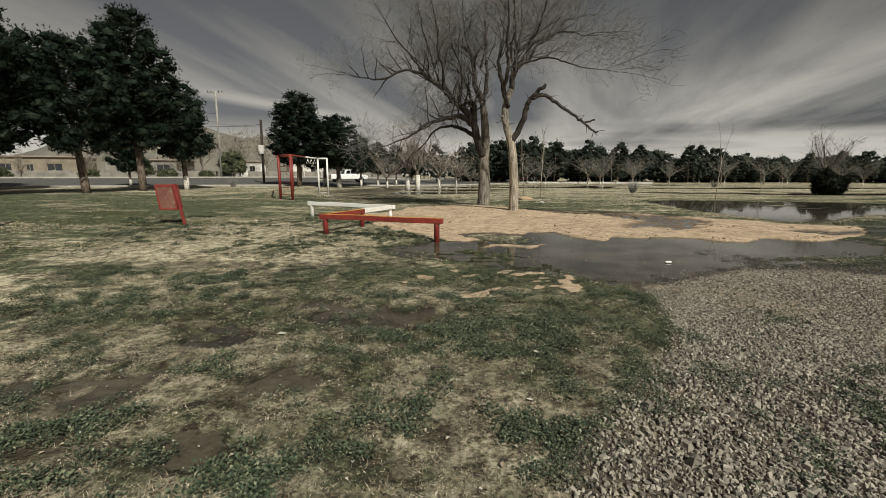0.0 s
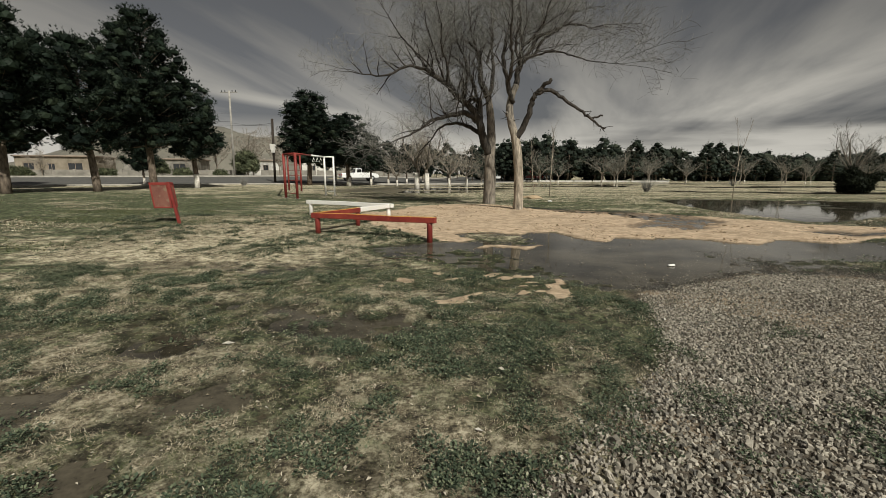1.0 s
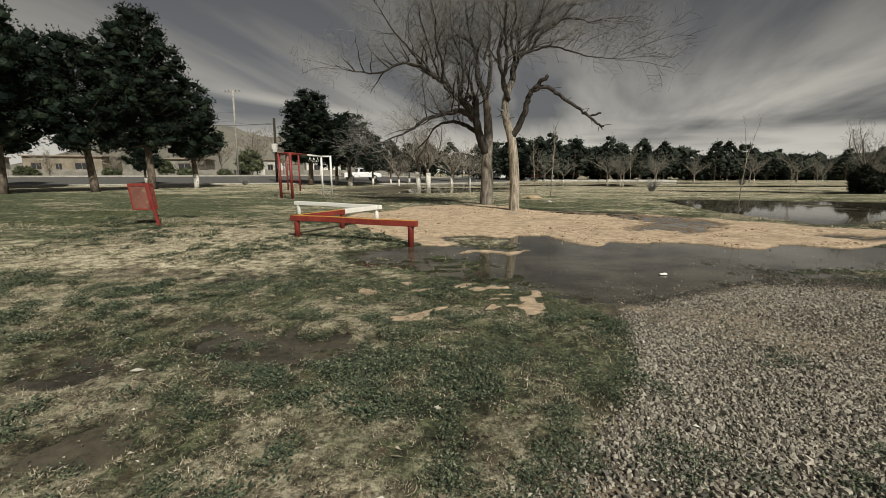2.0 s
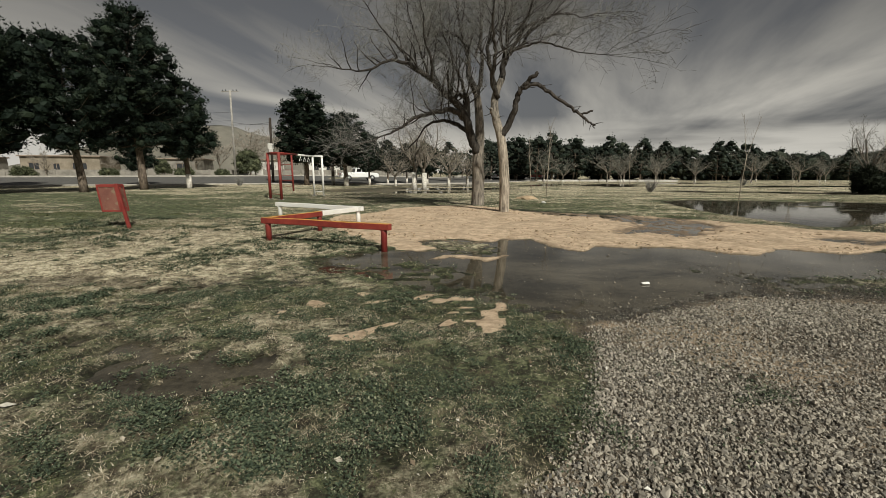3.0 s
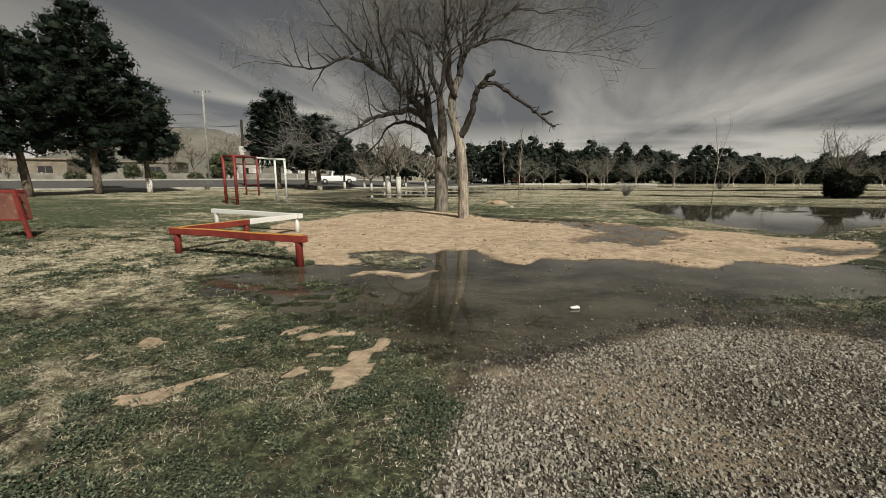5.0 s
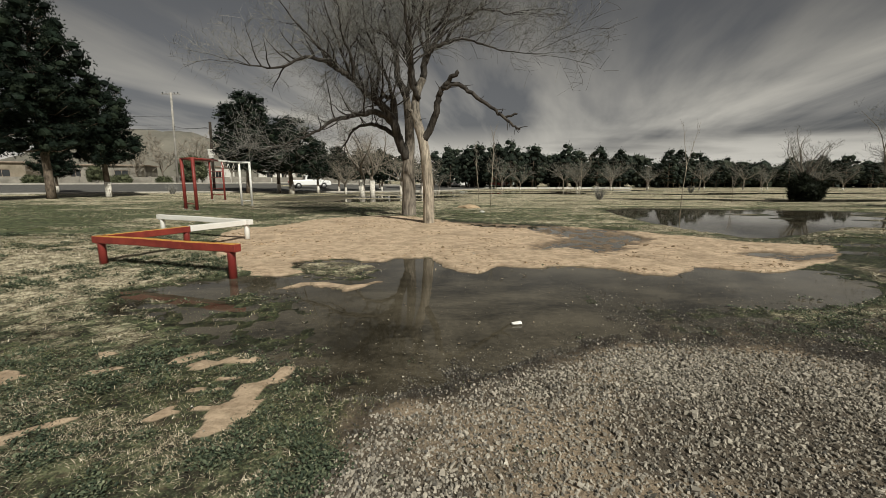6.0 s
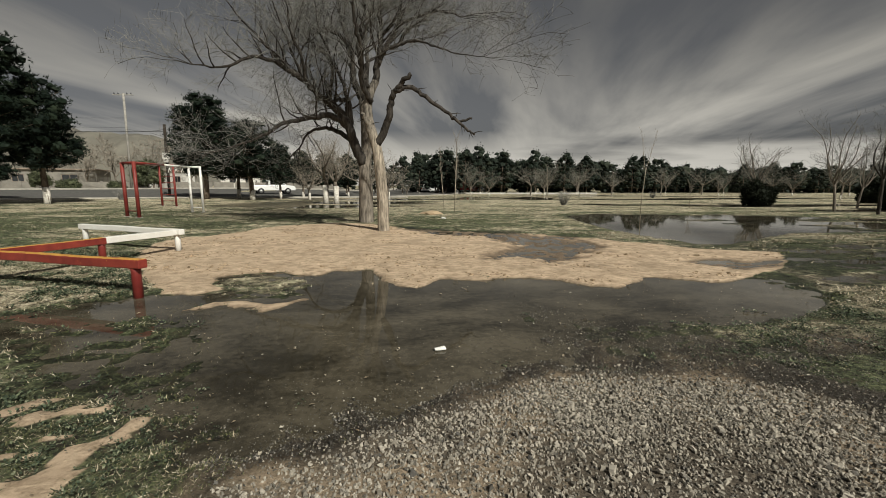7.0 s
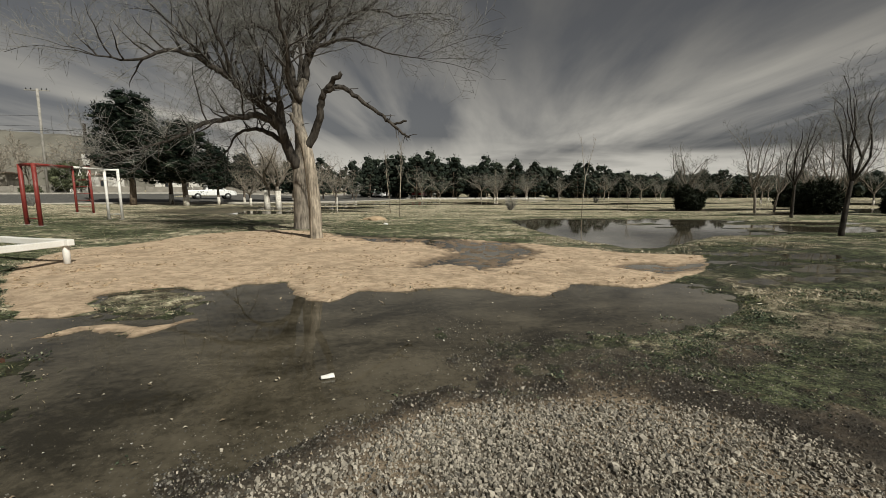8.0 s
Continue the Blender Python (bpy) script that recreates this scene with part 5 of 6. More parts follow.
bush("grey-green leafy bush beyond the road", 83, [(-34.5, 69.5, 0, 1.0), (-45.0, 64.0, 70, 0.6), (-75.0, 52.0, 140, 0.6)], 4.2, 4.6, 1500, 0.32, M_SHRUB)
bush("low dark clipped hedge bush before a house", 85, [(-78.0, 50.5, 0, 1.0), (-73.0, 52.5, 50, 1.1), (-66.0, 55.5, 90, 1.0), (-60.5, 57.5, 150, 1.2), (-52.0, 62.0, 210, 1.0), (-43.0, 66.0, 10, 1.1), (-38.0, 68.0, 70, 0.9)], 2.6, 1.1, 540, 0.3, M_SHRUB)

# ---- poles and cables ----
def utility_pole(x, y, h, label, mat, r, arm):
    g = ground_z(x, y)
    t = thing("utility_pole", x, y, g, label, "utility pole", "poles")
    rod("shaft", (0, 0, -0.3), (0.02 * h, 0, h), r, mat, t, 10)
    if arm:
        bm = bmesh.new()
        box(bm, -1.1, -0.05, h - 0.25, 1.5, 0.05, h - 0.15, 0.01)
        cross = part("crossarm", bm, mat, t)
        for k in (-0.9, -0.4, 0.7, 1.2):
            tb = Tubes()
            tb.add([(k, 0, h - 0.15), (k, 0, h - 0.05), (k, 0, h + 0.08)], [0.04, 0.07, 0.035], 8)
            tb.make("insulator", M_DARK, cross)
    else:
        bm = bmesh.new()
        box(bm, -0.28, -0.2, h * 0.52, 0.28, 0.2, h * 0.52 + 0.62, 0.03)
        box(bm, -0.1, -0.34, h * 0.52 - 0.35, 0.3, -0.12, h * 0.52 + 0.05, 0.03)
        part("switch_box", bm, M_WALL_WHITE, t, "weathered white equipment box")
    return t


utility_pole(-21.0, 49.4, 7.2, "dark wooden utility pole with white equipment box", M_WOODPOLE, 0.14, False)
utility_pole(-33.6, 64.0, 12.5, "tall grey concrete utility pole with a crossarm", M_POLE, 0.14, True)
rod("lamp_post", (-9.35, 7.3, 0.0), (-9.35, 7.3, 5.4), 0.07, M_STEEL, None, 12)
tagged(bpy.data.objects["lamp_post"], "plain grey steel lamp post in the grass", "lamp post")


def cable(a, b, sag, r=0.018):
    a, b = Vector(a), Vector(b)
    pts = []
    for k in range(17):
        u = k / 16
        p = a.lerp(b, u)
        p.z -= sag * 4 * u * (1 - u)
        pts.append(p)
    tb = Tubes()
    tb.add(pts, [r] * 17, 5)
    ob = tb.make("cable", M_CABLE)
    return tagged(ob, "black overhead cable strung between poles", "cable", "overhead cables")


cable((-20.9, 49.4, 7.0), (-75, 46, 8.6), 0.8)
cable((-20.9, 49.4, 7.2), (-33.4, 64.0, 9.0), 0.25)
cable((-33.4, 64.0, 9.2), (-100, 50, 10.2), 0.9)
cable((-33.4, 64.0, 10.4), (-110, 56, 11.5), 0.9)


# ---- houses across the road ----
def house(x, y, turn, w, d, h, wall, label, openings):
    g = ground_z(x, y)
    t = thing("house", x, y, g, label, "house", "houses across the road", turn)
    xs = sorted({-w / 2, w / 2} | {v for o in openings for v in (o[0], o[1])})
    bm = bmesh.new()
    for a, b in zip(xs, xs[1:]):
        cut = [o for o in openings if o[0] <= a and o[1] >= b]
        if cut:
            _, _, z0, z1, _ = cut[0]
            if z0 > 0:
                box(bm, a, -d / 2, -0.3, b, -d / 2 + 0.2, z0)
            box(bm, a, -d / 2, z1, b, -d / 2 + 0.2, h)
        else:
            box(bm, a, -d / 2, -0.3, b, -d / 2 + 0.2, h)
    box(bm, -w / 2, -d / 2 + 0.2, -0.3, -w / 2 + 0.2, d / 2, h)
    box(bm, w / 2 - 0.2, -d / 2 + 0.2, -0.3, w / 2, d / 2, h)
    box(bm, -w / 2 + 0.2, d / 2 - 0.2, -0.3, w / 2 - 0.2, d / 2, h)
    part("wall", bm, wall, t)
    bm = bmesh.new()
    box(bm, -w / 2 - 0.25, -d / 2 - 0.35, h, w / 2 + 0.25, d / 2 + 0.25, h + 0.22, 0.03)
    part("roof", bm, M_ROOF, t)
    for a, b, z0, z1, kind in openings:
        bm = bmesh.new()
        box(bm, a, -d / 2 + 0.10, z0, b, -d / 2 + 0.14, z1)
        o = part(kind, bm, M_DARK, t)
        bm = bmesh.new()
        for q in ((a, z0, a + 0.07, z1), (b - 0.07, z0, b, z1), (a, z1 - 0.07, b, z1), (a, z0, b, z0 + 0.07), ((a + b) / 2 - 0.03, z0, (a + b) / 2 + 0.03, z1)):
            box(bm, q[0], -d / 2 + 0.05, q[1], q[2], -d / 2 + 0.10, q[3])
        part("frame", bm, M_ROOF, o)


FRONT = [(-4.5, -3.0, 1.0, 2.2, "window"), (-1.2, -0.2, 0.0, 2.1, "door"), (1.5, 3.6, 1.0, 2.2, "window")]
house(-84, 66, 18, 13, 8, 3.0, M_WALL, "single-storey pale plastered house with a flat roof", FRONT)
house(-68, 73, 20, 11, 8, 3.2, M_WALL_OCHRE, "single-storey ochre plastered house with a flat roof", FRONT)
house(-54, 79, 20, 12, 8, 2.9, M_WALL, "single-storey pale plastered house with a flat roof", FRONT)
house(-40, 86, 22, 8, 7, 2.9, M_WALL_WHITE, "small white plastered house with a flat roof", [(-2.6, -1.2, 0.9, 2.1, "window"), (0.8, 1.8, 0.0, 2.1, "door")])
house(-30, 92, 25, 7, 6, 3.0, M_WALL_WHITE, "small white plastered house with a flat roof", [(-2.0, -0.8, 0.9, 2.1, "window"), (0.8, 1.8, 0.9, 2.1, "window")])
house(-100, 56, 15, 14, 8, 3.2, M_WALL_WHITE, "single-storey white plastered house with a flat roof", FRONT)
house(-20, 108, 25, 9, 6, 3.0, M_WALL, "single-storey pale plastered house with a flat roof", [(-2.0, -0.8, 0.9, 2.1, "window"), (0.8, 1.8, 0.0, 2.1, "door")])


def garden_wall(a, b, h, mat, label):
    a, b = Vector((*a, 0)), Vector((*b, 0))
    n = int((b - a).length / 3)
    t = thing("garden_wall", a.x, a.y, 0, label, "wall", "garden walls")
    t.matrix_world = pose(0, 0, 0)
    ang = math.degrees(math.atan2((b - a).y, (b - a).x))
    for k in range(n):
        p = a.lerp(b, k / n)
        g = ground_z(p.x, p.y)
        bm = bmesh.new()
        box(bm, 0.17, -0.07, -0.3, 2.83, 0.07, h * 0.9, 0.01)
        bm.transform(pose(p.x, p.y, g, 0, 0, ang))
        part("panel", bm, mat, t)
        bm = bmesh.new()
        box(bm, -0.17, -0.14, -0.3, 0.17, 0.14, h, 0.02)
        bm.transform(pose(p.x, p.y, g, 0, 0, ang))
        part("pillar", bm, mat, t)


garden_wall((-96, 50), (-70, 59.6), 1.2, M_WALL, "pale rendered garden wall with pillars")
garden_wall((-70, 59.6), (-36, 72.5), 1.1, M_WALL, "pale rendered garden wall with pillars along the pavement")
garden_wall((-34, 74), (-8, 86), 1.1, M_WALL, "pale rendered garden wall with pillars beyond the pines")


# ---- vehicles ----
def prism(bm, outline, y0, y1, bevel=0.04):
    """A body side outline of (x, z) pulled across from y0 to y1."""
    a = [bm.verts.new((x, y0, z)) for x, z in outline]
    b = [bm.verts.new((x, y1, z)) for x, z in outline]
    n = len(a)
    fs = [bm.faces.new(a), bm.faces.new(b[::-1])]
    for i in range(n):
        fs.append(bm.faces.new((a[(i + 1) % n], a[i], b[i], b[(i + 1) % n])))
    bmesh.ops.recalc_face_normals(bm, faces=bm.faces)
    bmesh.ops.bevel(bm, geom=list(bm.edges), offset=bevel, segments=2, affect="EDGES", profile=0.5)
    return bm


def wheel(t, x, y, r, w):
    tb = Tubes()
    tb.add([(x, y - w / 2, r), (x, y - w / 2 + 0.03, r), (x, y + w / 2 - 0.03, r), (x, y + w / 2, r)], [r * 0.9, r, r, r * 0.9], 20)
    o = tb.make("wheel", M_RUBBER, t)
    tb = Tubes()
    tb.add([(x, y - w / 2 - 0.01, r), (x, y + w / 2 + 0.01, r)], [r * 0.6, r * 0.6], 14)
    tb.make("rim", M_STEEL, o)


def vehicle(name, label, x, y, turn, paint, pickup):
    t = thing(name, x, y, 0, label, "pickup truck" if pickup else "van", "vehicles", turn)
    ln, half = (5.1, 0.9) if pickup else (4.6, 0.88)
    body = bmesh.new()
    if pickup:
        prism(body, [(-2.5, 0.45), (-2.5, 1.05), (-0.55, 1.08), (1.2, 1.08), (2.3, 0.98), (2.5, 0.75), (2.45, 0.42)], -half, half, 0.06)
    else:
        prism(body, [(-2.3, 0.4), (-2.3, 1.1), (1.2, 1.1), (2.1, 0.98), (2.3, 0.72), (2.25, 0.4)], -half, half, 0.06)
    part("body", body, paint, t)
    cab = bmesh.new()
    prism(cab, [(-0.75, 1.06), (-0.6, 1.68), (0.75, 1.70), (1.45, 1.06)] if pickup else [(-2.25, 1.08), (-2.1, 1.85), (0.7, 1.85), (1.5, 1.08)], -half + 0.06, half - 0.06, 0.07)
    part("cab", cab, paint, t)
    for s in (-1, 1):
        yy = s * (half - 0.055)
        for q in ([(-0.5, 1.14), (-0.42, 1.56), (0.10, 1.58), (0.10, 1.14)], [(0.16, 1.14), (0.16, 1.58), (0.70, 1.58), (1.18, 1.14)]):
            bm = bmesh.new()
            prism(bm, q, yy - 0.012, yy + 0.012, 0.004)
            part("side_window", bm, M_GLASS, t)
        for zz, m, xx, nm in ((0.86, M_LAMPRED, -2.5, "tail_light"), (0.80, M_STEEL, 2.42, "headlight")):
            bm = bmesh.new()
            box(bm, xx - 0.04, s * (half - 0.2) - 0.12, zz - 0.12, xx + 0.04, s * (half - 0.2) + 0.12, zz + 0.12, 0.02)
            part(nm, bm, m, t)
        for xx in (-1.55, 1.55):
            wheel(t, xx, s * (half - 0.08), 0.36, 0.24)
    for nm, q in (("windscreen", [(0.80, 1.62), (0.84, 1.64), (1.42, 1.12), (1.36, 1.10)]), ("rear_window", [(-0.66, 1.58), (-0.62, 1.58), (-0.72, 1.14), (-0.77, 1.14)])):
        bm = bmesh.new()
        prism(bm, q, -half + 0.2, half - 0.2, 0.004)
        part(nm, bm, M_GLASS, t)
    for xx in (-2.52, 2.46):
        bm = bmesh.new()
        box(bm, xx - 0.06, -half + 0.03, 0.42, xx + 0.06, half - 0.03, 0.58, 0.03)
        part("bumper", bm, M_STEEL, t)
    t.matrix_world = pose(x, y, float(rise(np.array([float(x)]), np.array([float(y)]))[0]) + 0.08, 0, 0, turn)
    return t


vehicle("pickup_truck", "white double-cab pickup truck on the asphalt road", -12.8, 57.0, 28, M_CAR, True)
vehicle("parked_van", "white van parked beyond the field", 8.6, 92.0, 60, M_CAR, False)
vehicle("parked_van", "dull red van parked under far trees", 15.4, 86.0, 75, M_CARRED, False)
vehicle("parked_van", "white van parked under far trees", 18.6, 90.0, 60, M_CAR, False)

# ---- hills ----
def hill(name, cx, cy, length, depth, height, seed, label):
    nx, ny = 90, 16
    u, v = np.meshgrid(np.linspace(-1, 1, nx), np.linspace(-1, 1, ny))
    prof = np.clip(1 - np.abs(u) ** 1.5, 0, 1) * (0.55 + 0.75 * fbm(u * 3 + seed, v * 0.6 + seed, 4))
    z = height * prof * np.clip(1 - v * v, 0, 1) ** 0.7 - 4
    i = np.arange(nx * ny).reshape(ny, nx)
    f = np.stack([i[:-1, :-1], i[:-1, 1:], i[1:, 1:], i[1:, :-1]], -1).reshape(-1, 4)
    ob = array_object(name, np.stack([(cx + u * length).ravel(), (cy + v * depth).ravel(), z.ravel()], 1), f, M_HILL, True)
    tagged(ob, label, "hill", kind="structure")


hill("backdrop_hill", -900, 1500, 640, 220, 215, 5, "bare brown desert hill on the horizon")
hill("backdrop_hill_low", -1150, 1650, 700, 260, 175, 8, "low bare brown hills on the horizon")


# ---- loose things on the ground ----
def bottle(x, y, turn):
    t = thing("plastic_cup", x, y, ground_z(x, y) + 0.0, "crushed white foam cup lying in the muddy water", "litter", turn=turn)
    tb = Tubes()
    tb.add([(-0.06, 0, 0.03), (-0.055, 0, 0.03), (0.0, 0, 0.03), (0.055, 0, 0.034), (0.065, 0, 0.034)], [0.022, 0.027, 0.033, 0.038, 0.040], 16)
    for v in tb.v:
        v.z = max(0.004, v.z * (0.85 + 0.1 * math.sin(v.x * 60)))
    tb.make("cup", M_PLASTIC, t)
    t.matrix_world = pose(x, y, 0.0, 0, 0, turn) @ Matrix.Diagonal((0.85, 0.85, 0.6, 1.0))


bottle(3.9, 7.07, 15)


def rubble(name, x, y, size, material, label, category, seed):
    """One rough lump lying on the ground."""
    bm = bmesh.new()
    bmesh.ops.create_icosphere(bm, subdivisions=2, radius=1.0)
    for v in bm.verts:
        w = 1 + 0.35 * noise.noise(v.co * 1.7 + Vector((seed, 0, 0)))
        v.co = Vector((v.co.x * size[0] * w, v.co.y * size[1] * w, max(-0.3, v.co.z) * size[2] * w))
    bm.transform(pose(x, y, ground_z(x, y) + size[2] * 0.15, 0, 0, seed * 40))
    tagged(part(name, bm, material, None), label, category)


rubble("litter", 3.30, 9.30, (0.07, 0.04, 0.035), M_CABLE, "crumpled black plastic scrap at the water's edge", "litter", 1)
rubble("litter", 3.46, 9.22, (0.035, 0.03, 0.025), M_CABLE, "small black plastic scrap at the water's edge", "litter", 2)
rubble("stone", 5.30, 22.4, (0.16, 0.10, 0.07), M_PLASTIC, "pale stone lying on the grass behind the mud", "stone", 3)
rubble("dirt_heap", 4.95, 25.6, (0.55, 0.5, 0.16), M_CLOD, "low heap of tan earth beside a sapling", "dirt heap", 4)


def kerb_wall():
    t = thing("kerb_wall", 0, 0, 0, "low white painted kerb wall under the far trees", "wall")
    for k in range(8):
        a = Vector((12.0 + 3.1 * k, 77.6 - 0.5 * k, 0))
        bm = bmesh.new()
        box(bm, 0, -0.1, -0.2, 2.95, 0.1, 0.28, 0.02)
        bm.transform(pose(a.x, a.y, ground_z(a.x, a.y), 0, 0, -9))
        part("block", bm, M_WALL_WHITE, t)


kerb_wall()


def pebble_arrays(x, y, z, size, rng):
    """Six-sided crushed stones with knocked corners, one an island."""
    n = len(x)
    base = np.array([(i, j, k) for k in (-1, 1) for j in (-1, 1) for i in (-1, 1)], float) * 0.68
    quad = np.array([(0, 2, 3, 1), (4, 5, 7, 6), (0, 1, 5, 4), (2, 6, 7, 3), (0, 4, 6, 2), (1, 3, 7, 5)])
    v = np.repeat(base[None], n, 0) * rng.uniform(0.62, 1.18, (n, 8, 1))
    v[:, 4:, :2] *= rng.uniform(0.45, 0.95, (n, 1, 1))
    v += rng.normal(0, 0.10, v.shape)
    v *= np.stack([rng.uniform(0.8, 1.4, n), rng.uniform(0.7, 1.05, n), rng.uniform(0.55, 0.95, n)], 1)[:, None]
    a = rng.uniform(0, 6.283, n)
    c, s = np.cos(a)[:, None], np.sin(a)[:, None]
    tilt = rng.normal(0, 0.4, (n, 1))
    vx, vy, vz = v[..., 0] * c - v[..., 1] * s, v[..., 0] * s + v[..., 1] * c, v[..., 2]
    vz = vz + tilt * vx
    out = np.stack([vx, vy, vz], -1) * size[:, None, None] + np.stack([x, y, z], 1)[:, None]
    f = (quad[None] + 8 * np.arange(n)[:, None, None]).reshape(-1, 4)
    return out.reshape(-1, 3), f


def gravel():
    rng = np.random.RandomState(91)
    x = np.concatenate([rng.uniform(0.2, 7.0, 190000), rng.uniform(0.1, 11.0, 70000), rng.uniform(2.4, 9.2, 60000)])
    y = np.concatenate([rng.uniform(1.3, 6.6, 190000), rng.uniform(-0.5, 9.4, 70000), rng.uniform(5.4, 9.2, 60000)])
    h, bare, grav, wet, dry, stream, pond, inlet, tongue = zones(x, y)
    sparse = 0.50 + 0.50 * smooth(0.36, 0.50, fbm(x * 0.8 + 3, y * 0.8 + 8, 3) + 0.06 * smooth(4.2, 3.0, y))
    sparse = sparse * (0.7 + 0.3 * smooth(0.0, 0.22, inside(GRAVEL, x, y) + 0.3 * (fbm(x * 2.3, y * 2.3, 3) - 0.5)))
    bed = smooth(-0.10, 0.10, inside(GRAVEL, x, y))
    keep = rng.rand(len(x)) < bed * sparse * (0.5 + 0.5 * smooth(7.5, 5.2, x)) * 0.9 * (0.2 + 0.8 * smooth(0.2, 1.4, y))
    shore = rng.rand(len(x)) < 0.55 * stream * smooth(0.6, 0.0, -inside(GRAVEL, x, y)) + 0.13 * stream * smooth(2.4, 0.4, -inside(GRAVEL, x, y)) + 0.60 * tongue + 0.20 * smooth(5.0, 6.5, x) * smooth(8.2, 7.4, y) * (1 - bed) + 0.25 * grav * (1 - bed)
    keep |= shore
    x, y, h, shore = x[keep], y[keep], h[keep], shore[keep]
    size = np.exp(rng.normal(math.log(0.0086), 0.32, len(x))) * (1 + 0.30 * smooth(3.6, 2.2, y))
    size[shore] *= rng.uniform(0.35, 0.8, shore.sum())
    z = h + size * rng.uniform(0.1, 1.0, len(x))
    lifted = shore & (rng.rand(len(x)) < 0.4)
    z[lifted] = np.maximum(z[lifted], -0.006 + 0.008 * rng.rand(lifted.sum()))
    soaked = shore & (rng.rand(len(x)) < 0.85)
    v, f = pebble_arrays(x[~soaked], y[~soaked], z[~soaked], size[~soaked], rng)
    tagged(array_object("gravel", v, f, M_STONE), "bed of pale crushed stone gravel", "gravel", kind="stuff")
    v, f = pebble_arrays(x[soaked], y[soaked], z[soaked], size[soaked], rng)
    tagged(array_object("wet_pebbles", v, f, M_STONE_WET), "dark wet pebbles strewn along the water's edge", "pebbles", kind="stuff")


gravel()


def clods():
    rng = np.random.RandomState(95)
    x, y = rng.uniform(-2.8, 13.0, 16000), rng.uniform(9.0, 20.5, 16000)
    h, bare, grav, wet = zones(x, y)[:4]
    keep = rng.rand(len(x)) < bare * (1 - wet) * smooth(0.46, 0.64, fbm(x * 1.1, y * 1.6, 3)) * 0.6
    x, y, h = x[keep], y[keep], h[keep]
    size = np.exp(rng.normal(math.log(0.022), 0.4, len(x)))
    v, f = pebble_arrays(x, y, h - size * 0.1, size, rng)
    tagged(array_object("mud_clods", v, f, M_CLOD), "crumbly tan mud clods on the trampled earth", "mud", kind="stuff")


clods()


def blades(name, x, y, h, length, width, flat, material, label, category, rng):
    """Grass as single bent slivers, rooted in the ground."""
    n = len(x)
    a = rng.uniform(0, 6.283, n)
    d = np.stack([np.cos(a), np.sin(a), np.zeros(n)], 1)
    s = np.stack([-np.sin(a), np.cos(a), rng.normal(0, 0.3, n)], 1)
    lean = np.clip(rng.normal(flat, 0.25, n), 0.05, 0.97)[:, None]
    root = np.stack([x, y, h - 0.004], 1)
    ln = (length * rng.uniform(0.5, 1.4, n))[:, None]
    w = (width * rng.uniform(0.6, 1.4, n))[:, None]
    t = root + (d * lean + np.array([0, 0, 1.0]) * (0.12 + (1 - lean) * 0.8)) * ln
    v = np.stack([root - s * w * 0.5, root + s * w * 0.5, t], 1).reshape(-1, 3)
    f = np.arange(3 * n).reshape(-1, 3)
    return tagged(array_object(name, v, f, material), label, category, kind="stuff")


def scatter(rng, n, y0, y1, x0, x1):
    """Points over a stretch of the near ground that fans out with distance."""
    y = y0 + (y1 - y0) * rng.rand(n)
    u = rng.rand(n)
    x = x0 - 0.55 * (y - y0) + u * (x1 - x0 + 0.75 * (y - y0))
    return x, y


def fields(rng, near, far):
    a, b = scatter(rng, near, 1.0, 6.4, -3.0, 3.0), scatter(rng, far, 6.4, 14.0, -6.2, 9.0)
    c = rng.uniform(5.2, 13.0, near // 3), rng.uniform(3.0, 8.6, near // 3)
    return np.concatenate([a[0], b[0], c[0]]), np.concatenate([a[1], b[1], c[1]])


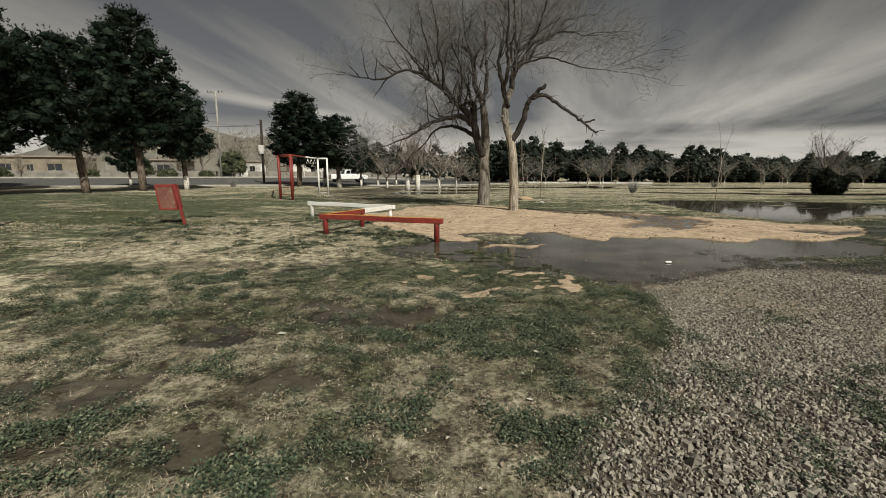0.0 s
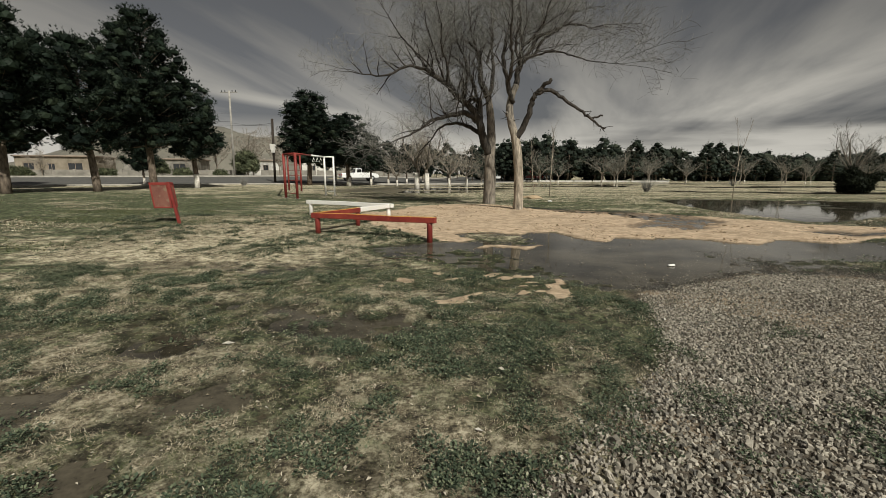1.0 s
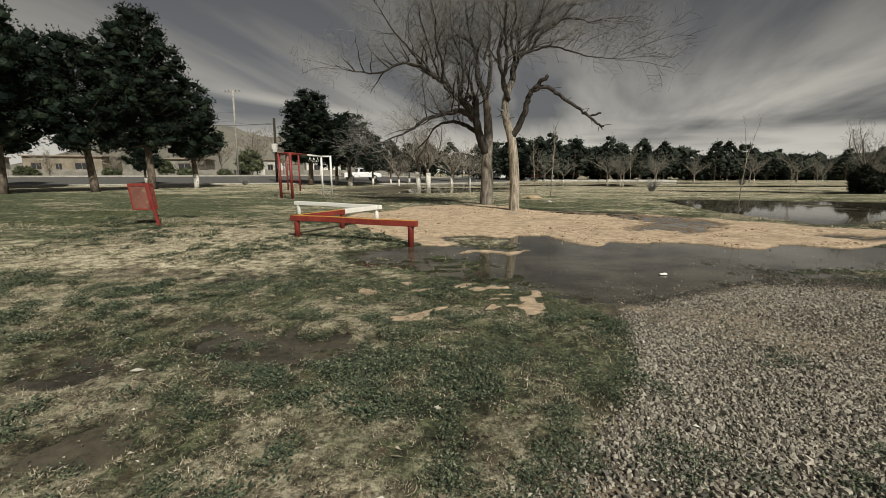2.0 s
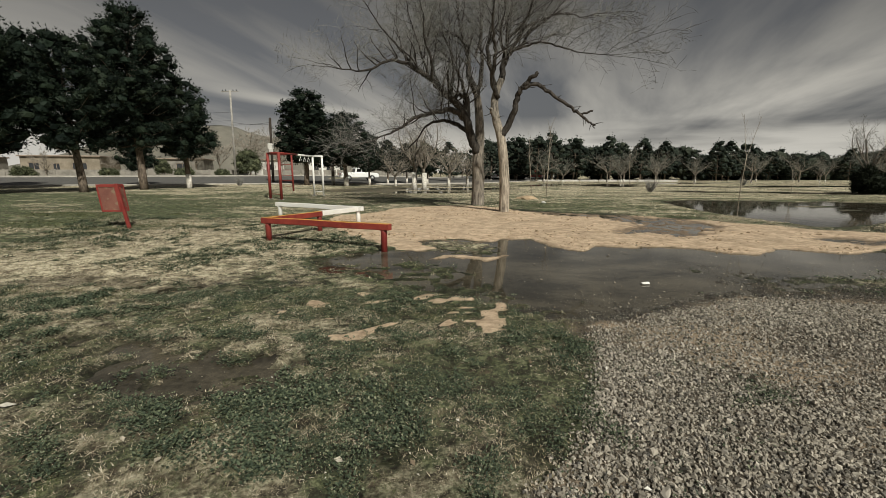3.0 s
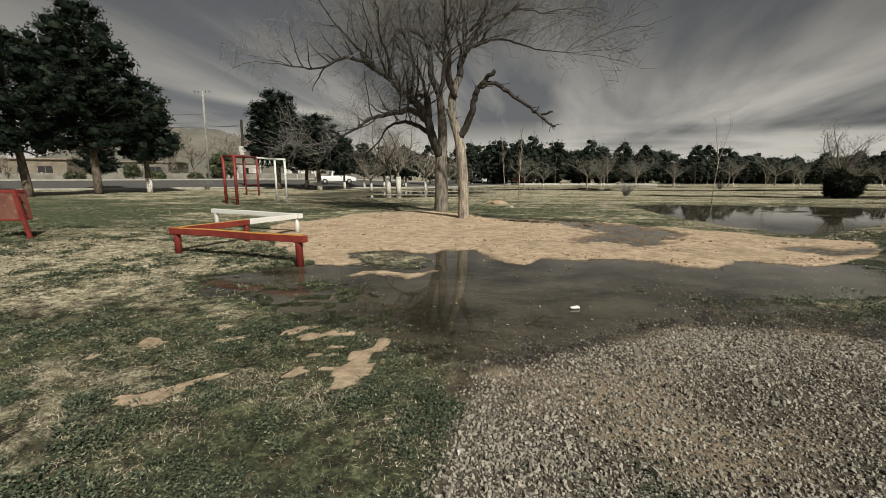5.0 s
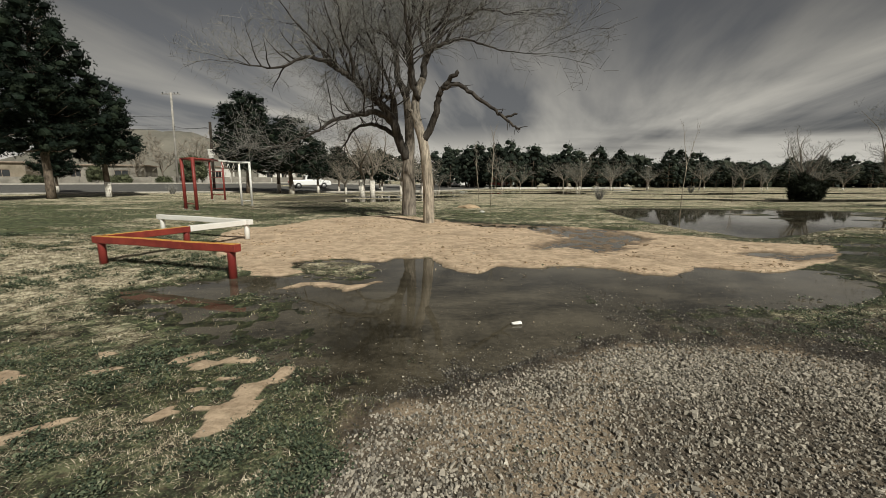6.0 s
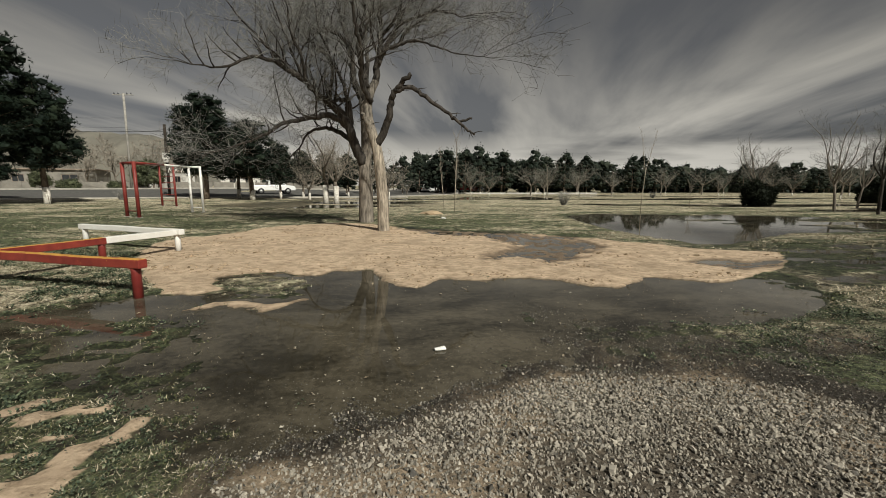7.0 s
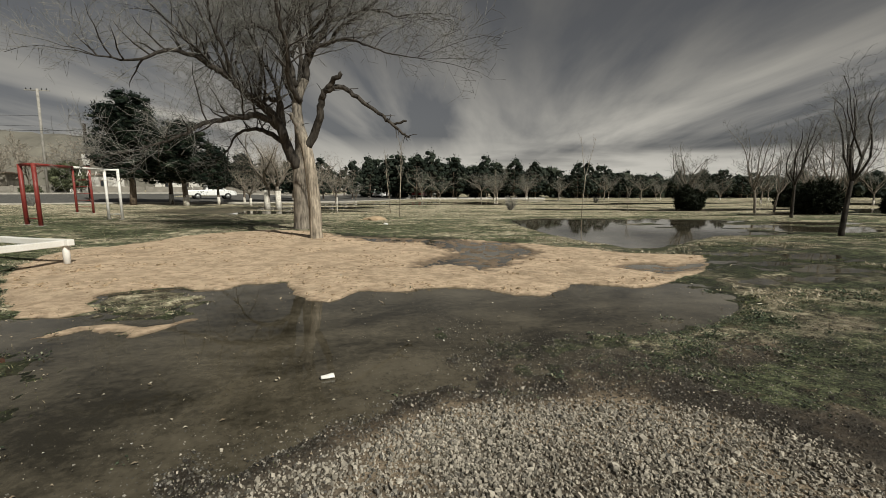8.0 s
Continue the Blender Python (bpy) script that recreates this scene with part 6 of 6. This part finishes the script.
def turf():
    rng = np.random.RandomState(92)
    x, y = fields(rng, 560000, 230000)
    h, bare, grav, wet, dry, stream, pond, inlet, tongue = zones(x, y)
    grav = smooth(-0.10, 0.10, inside(GRAVEL, x, y))
    patch = 0.45 * fbm(x * 0.9 + 7, y * 0.9 + 3, 3) + 0.55 * fbm(x * 3.6 + 70, y * 3.6 + 30, 3)
    clump = fbm(x * 3.1, y * 3.1, 3)
    cover = (1 - bare) * (1 - 0.95 * grav) * (1 - inlet) * smooth(-0.004, 0.010, h - rise(x, y)) * (0.3 + 0.7 * smooth(0.40, 0.56, clump))
    bank = np.maximum(tongue, smooth(4.8, 6.0, x) * smooth(9.6, 8.8, y))
    cover = cover * (1 - bank * (1 - 0.85 * smooth(5.9, 6.8, x)) * (1 - (0.75 + 0.15 * smooth(6.0, 7.0, x)) * smooth(0.47 - 0.05 * smooth(6.0, 7.2, x), 0.58, fbm(x * 1.5 + 21, y * 2.1 + 5, 3))))
    cover = cover * (1 - 0.95 * smooth(0.7, 0.2, -inside(GRAVEL, x, y)) * smooth(2.3, 2.8, x) * smooth(4.6, 5.2, y))
    gbar = smooth(-0.5, 0.2, inside(GREENBAR, x, y))
    cover = np.maximum(cover, 0.5 * gbar * smooth(0.45, 0.58, clump) * (1 - bare) * smooth(-0.05, -0.01, h))
    sodden = smooth(-0.3, 0.3, inside(SOAKED, x, y)) * smooth(0.50, 0.58, fbm(x * 1.6 + 4, y * 2.2 + 9, 3))
    cover = np.maximum(cover, 0.42 * sodden * stream)
    h = np.where(sodden * stream > 0.2, np.maximum(h, -0.012), h)
    straw = rng.rand(len(x)) < cover * (0.32 + 0.68 * smooth(0.44, 0.54, patch + dry))
    green = (rng.rand(len(x)) < cover * smooth(0.64, 0.44, patch + dry)) & ~straw
    grow_len = (0.040 + 0.035 * smooth(3.5, 12, y)) * (1 - 0.5 * np.maximum(bank, gbar))
    wid = 0.0038 + 0.0095 * smooth(3, 12, y)
    fx = np.concatenate([rng.uniform(-20, 26, 160000), rng.uniform(-18, -5, 60000), rng.uniform(8.5, 21, 70000)])
    fy = np.concatenate([14 + 22 * rng.rand(160000) ** 1.2, rng.uniform(7, 16, 60000), rng.uniform(7.5, 17, 70000)])
    fz = zones(fx, fy)
    tufty = (1 - fz[1]) * smooth(0.0, 0.012, fz[0] - rise(fx, fy)) * smooth(0.46, 0.56, fbm(fx * 0.5, fy * 1.3, 4))
    keep = rng.rand(len(fx)) < tufty * 0.75
    x, y, h, dry = np.append(x, fx[keep]), np.append(y, fy[keep]), np.append(h, fz[0][keep]), np.append(dry, fz[4][keep])
    pale = fbm(fx[keep] * 0.3 + 9, fy[keep] * 1.0, 3) > 0.47
    straw, green = np.append(straw, pale), np.append(green, ~pale)
    grow_len, wid = np.append(grow_len, np.full(keep.sum(), 0.085)), np.append(wid, np.full(keep.sum(), 0.022))
    blades("dry_grass", x[straw], y[straw], h[straw], grow_len[straw], wid[straw], 0.88, M_STRAW, "trampled straw-coloured winter grass", "grass", rng)
    blades("green_grass", x[green], y[green], h[green], grow_len[green] * 0.7, wid[green], 0.72, M_BLADE, "short dull green grass between weeds", "grass", rng)


turf()


def weeds():
    rng = np.random.RandomState(93)
    x, y = fields(rng, 52000, 34000)
    h, bare, grav, wet, dry, stream, pond, inlet, tongue = zones(x, y)
    grav = smooth(-0.10, 0.10, inside(GRAVEL, x, y))
    clump = 0.40 * fbm(x * 1.0 + 31, y * 1.0 + 11, 3) + 0.60 * fbm(x * 4.5 + 3, y * 4.5 + 1, 3) - 0.04 * smooth(0.5, 0.62, fbm(x * 0.7 + 50, y * 0.7, 3))
    fav = 0.02 * smooth(-2.2, 0.2, x) * smooth(8.0, 6.0, y) * (1 - 0.9 * smooth(4.2, 3.0, y)) - 0.03 * smooth(-1.6, -4.0, x)
    live = smooth(0.49, 0.57, clump + fav) * (1 - bare) * (1 - (0.97 - 0.75 * smooth(0.54, 0.62, fbm(x * 0.9 + 70, y * 0.9 + 20, 3)) * smooth(5.0, 3.6, y)) * grav) * smooth(-0.016, 0.006, h - rise(x, y)) * (1 - 0.55 * tongue) * (1 - 0.75 * smooth(-0.4, 0.1, inside(GREENBAR, x, y))) * (1 - 0.7 * smooth(5.0, 6.0, x)) * (1 - 0.8 * stream) * (1 - 0.55 * smooth(-2.0, -0.8, x) * smooth(2.4, 1.8, x) * smooth(4.9, 5.5, y) * smooth(8.6, 7.8, y)) * (1 - 0.95 * smooth(0.7, 0.2, -inside(GRAVEL, x, y)) * smooth(2.3, 2.8, x) * smooth(4.6, 5.2, y))
    keep = rng.rand(len(x)) < live * 0.9
    x, y, h = x[keep], y[keep], h[keep]
    per = 11
    n = len(x) * per
    cx, cy, cz = np.repeat(x, per), np.repeat(y, per), np.repeat(h, per)
    a = rng.uniform(0, 6.283, n)
    tall = np.repeat(rng.uniform(0.4, 1.2, len(x)), per)
    reach = rng.uniform(0.006, 0.06, n)
    z = cz + rng.uniform(0.002, 0.045, n) * tall
    broad = np.repeat(np.where(fbm(x * 1.3 + 15, y * 1.3 + 44, 3) > 0.5, rng.uniform(1.1, 1.5, len(x)), 1.0), per)
    size = rng.uniform(0.0042, 0.0095, n) * (1 + 0.9 * smooth(4, 11, cy)) * broad
    pitch = rng.uniform(-0.3, 0.9, n)
    d = np.stack([np.cos(a) * np.cos(pitch), np.sin(a) * np.cos(pitch), np.sin(pitch)], 1)
    s = np.stack([-np.sin(a), np.cos(a), rng.normal(0, 0.35, n)], 1)
    c = np.stack([cx + np.cos(a) * reach, cy + np.sin(a) * reach, z], 1)
    sz = size[:, None]
    up = np.array([0, 0, 0.25])
    v = np.stack([c, c + d * sz + s * sz * 0.7 + up * sz, c + d * sz * 2.1, c + d * sz - s * sz * 0.7 + up * sz], 1).reshape(-1, 3)
    b = 4 * np.arange(n)[:, None]
    f = np.concatenate([b + np.array([[0, 1, 2]]), b + np.array([[0, 2, 3]])])
    tagged(array_object("weeds", v, f, M_WEED), "low dark green leafy weeds in clumps", "weeds", kind="stuff")


weeds()


def dead_leaves():
    rng = np.random.RandomState(94)
    x, y = fields(rng, 1500, 1200)
    h = np.maximum(zones(x, y)[0], 0.0)
    n = len(x)
    a, sz = rng.uniform(0, 6.283, n), np.exp(rng.normal(math.log(0.010), 0.45, n))
    d = np.stack([np.cos(a), np.sin(a), rng.normal(0.1, 0.2, n)], 1) * sz[:, None]
    s = np.stack([-np.sin(a), np.cos(a), rng.normal(0, 0.2, n)], 1) * sz[:, None] * 0.6
    c = np.stack([x, y, h + 0.014], 1)
    mid = c + np.array([0, 0, 0.006])
    v = np.stack([c - d, mid + s, c + d, mid - s], 1).reshape(-1, 3)
    b = 4 * np.arange(n)[:, None]
    f = np.concatenate([b + np.array([[0, 1, 2]]), b + np.array([[0, 2, 3]])])
    tagged(array_object("dead_leaves", v, f, M_LITTER), "pale dead leaves and scraps strewn on the grass", "leaves", kind="stuff")


dead_leaves()
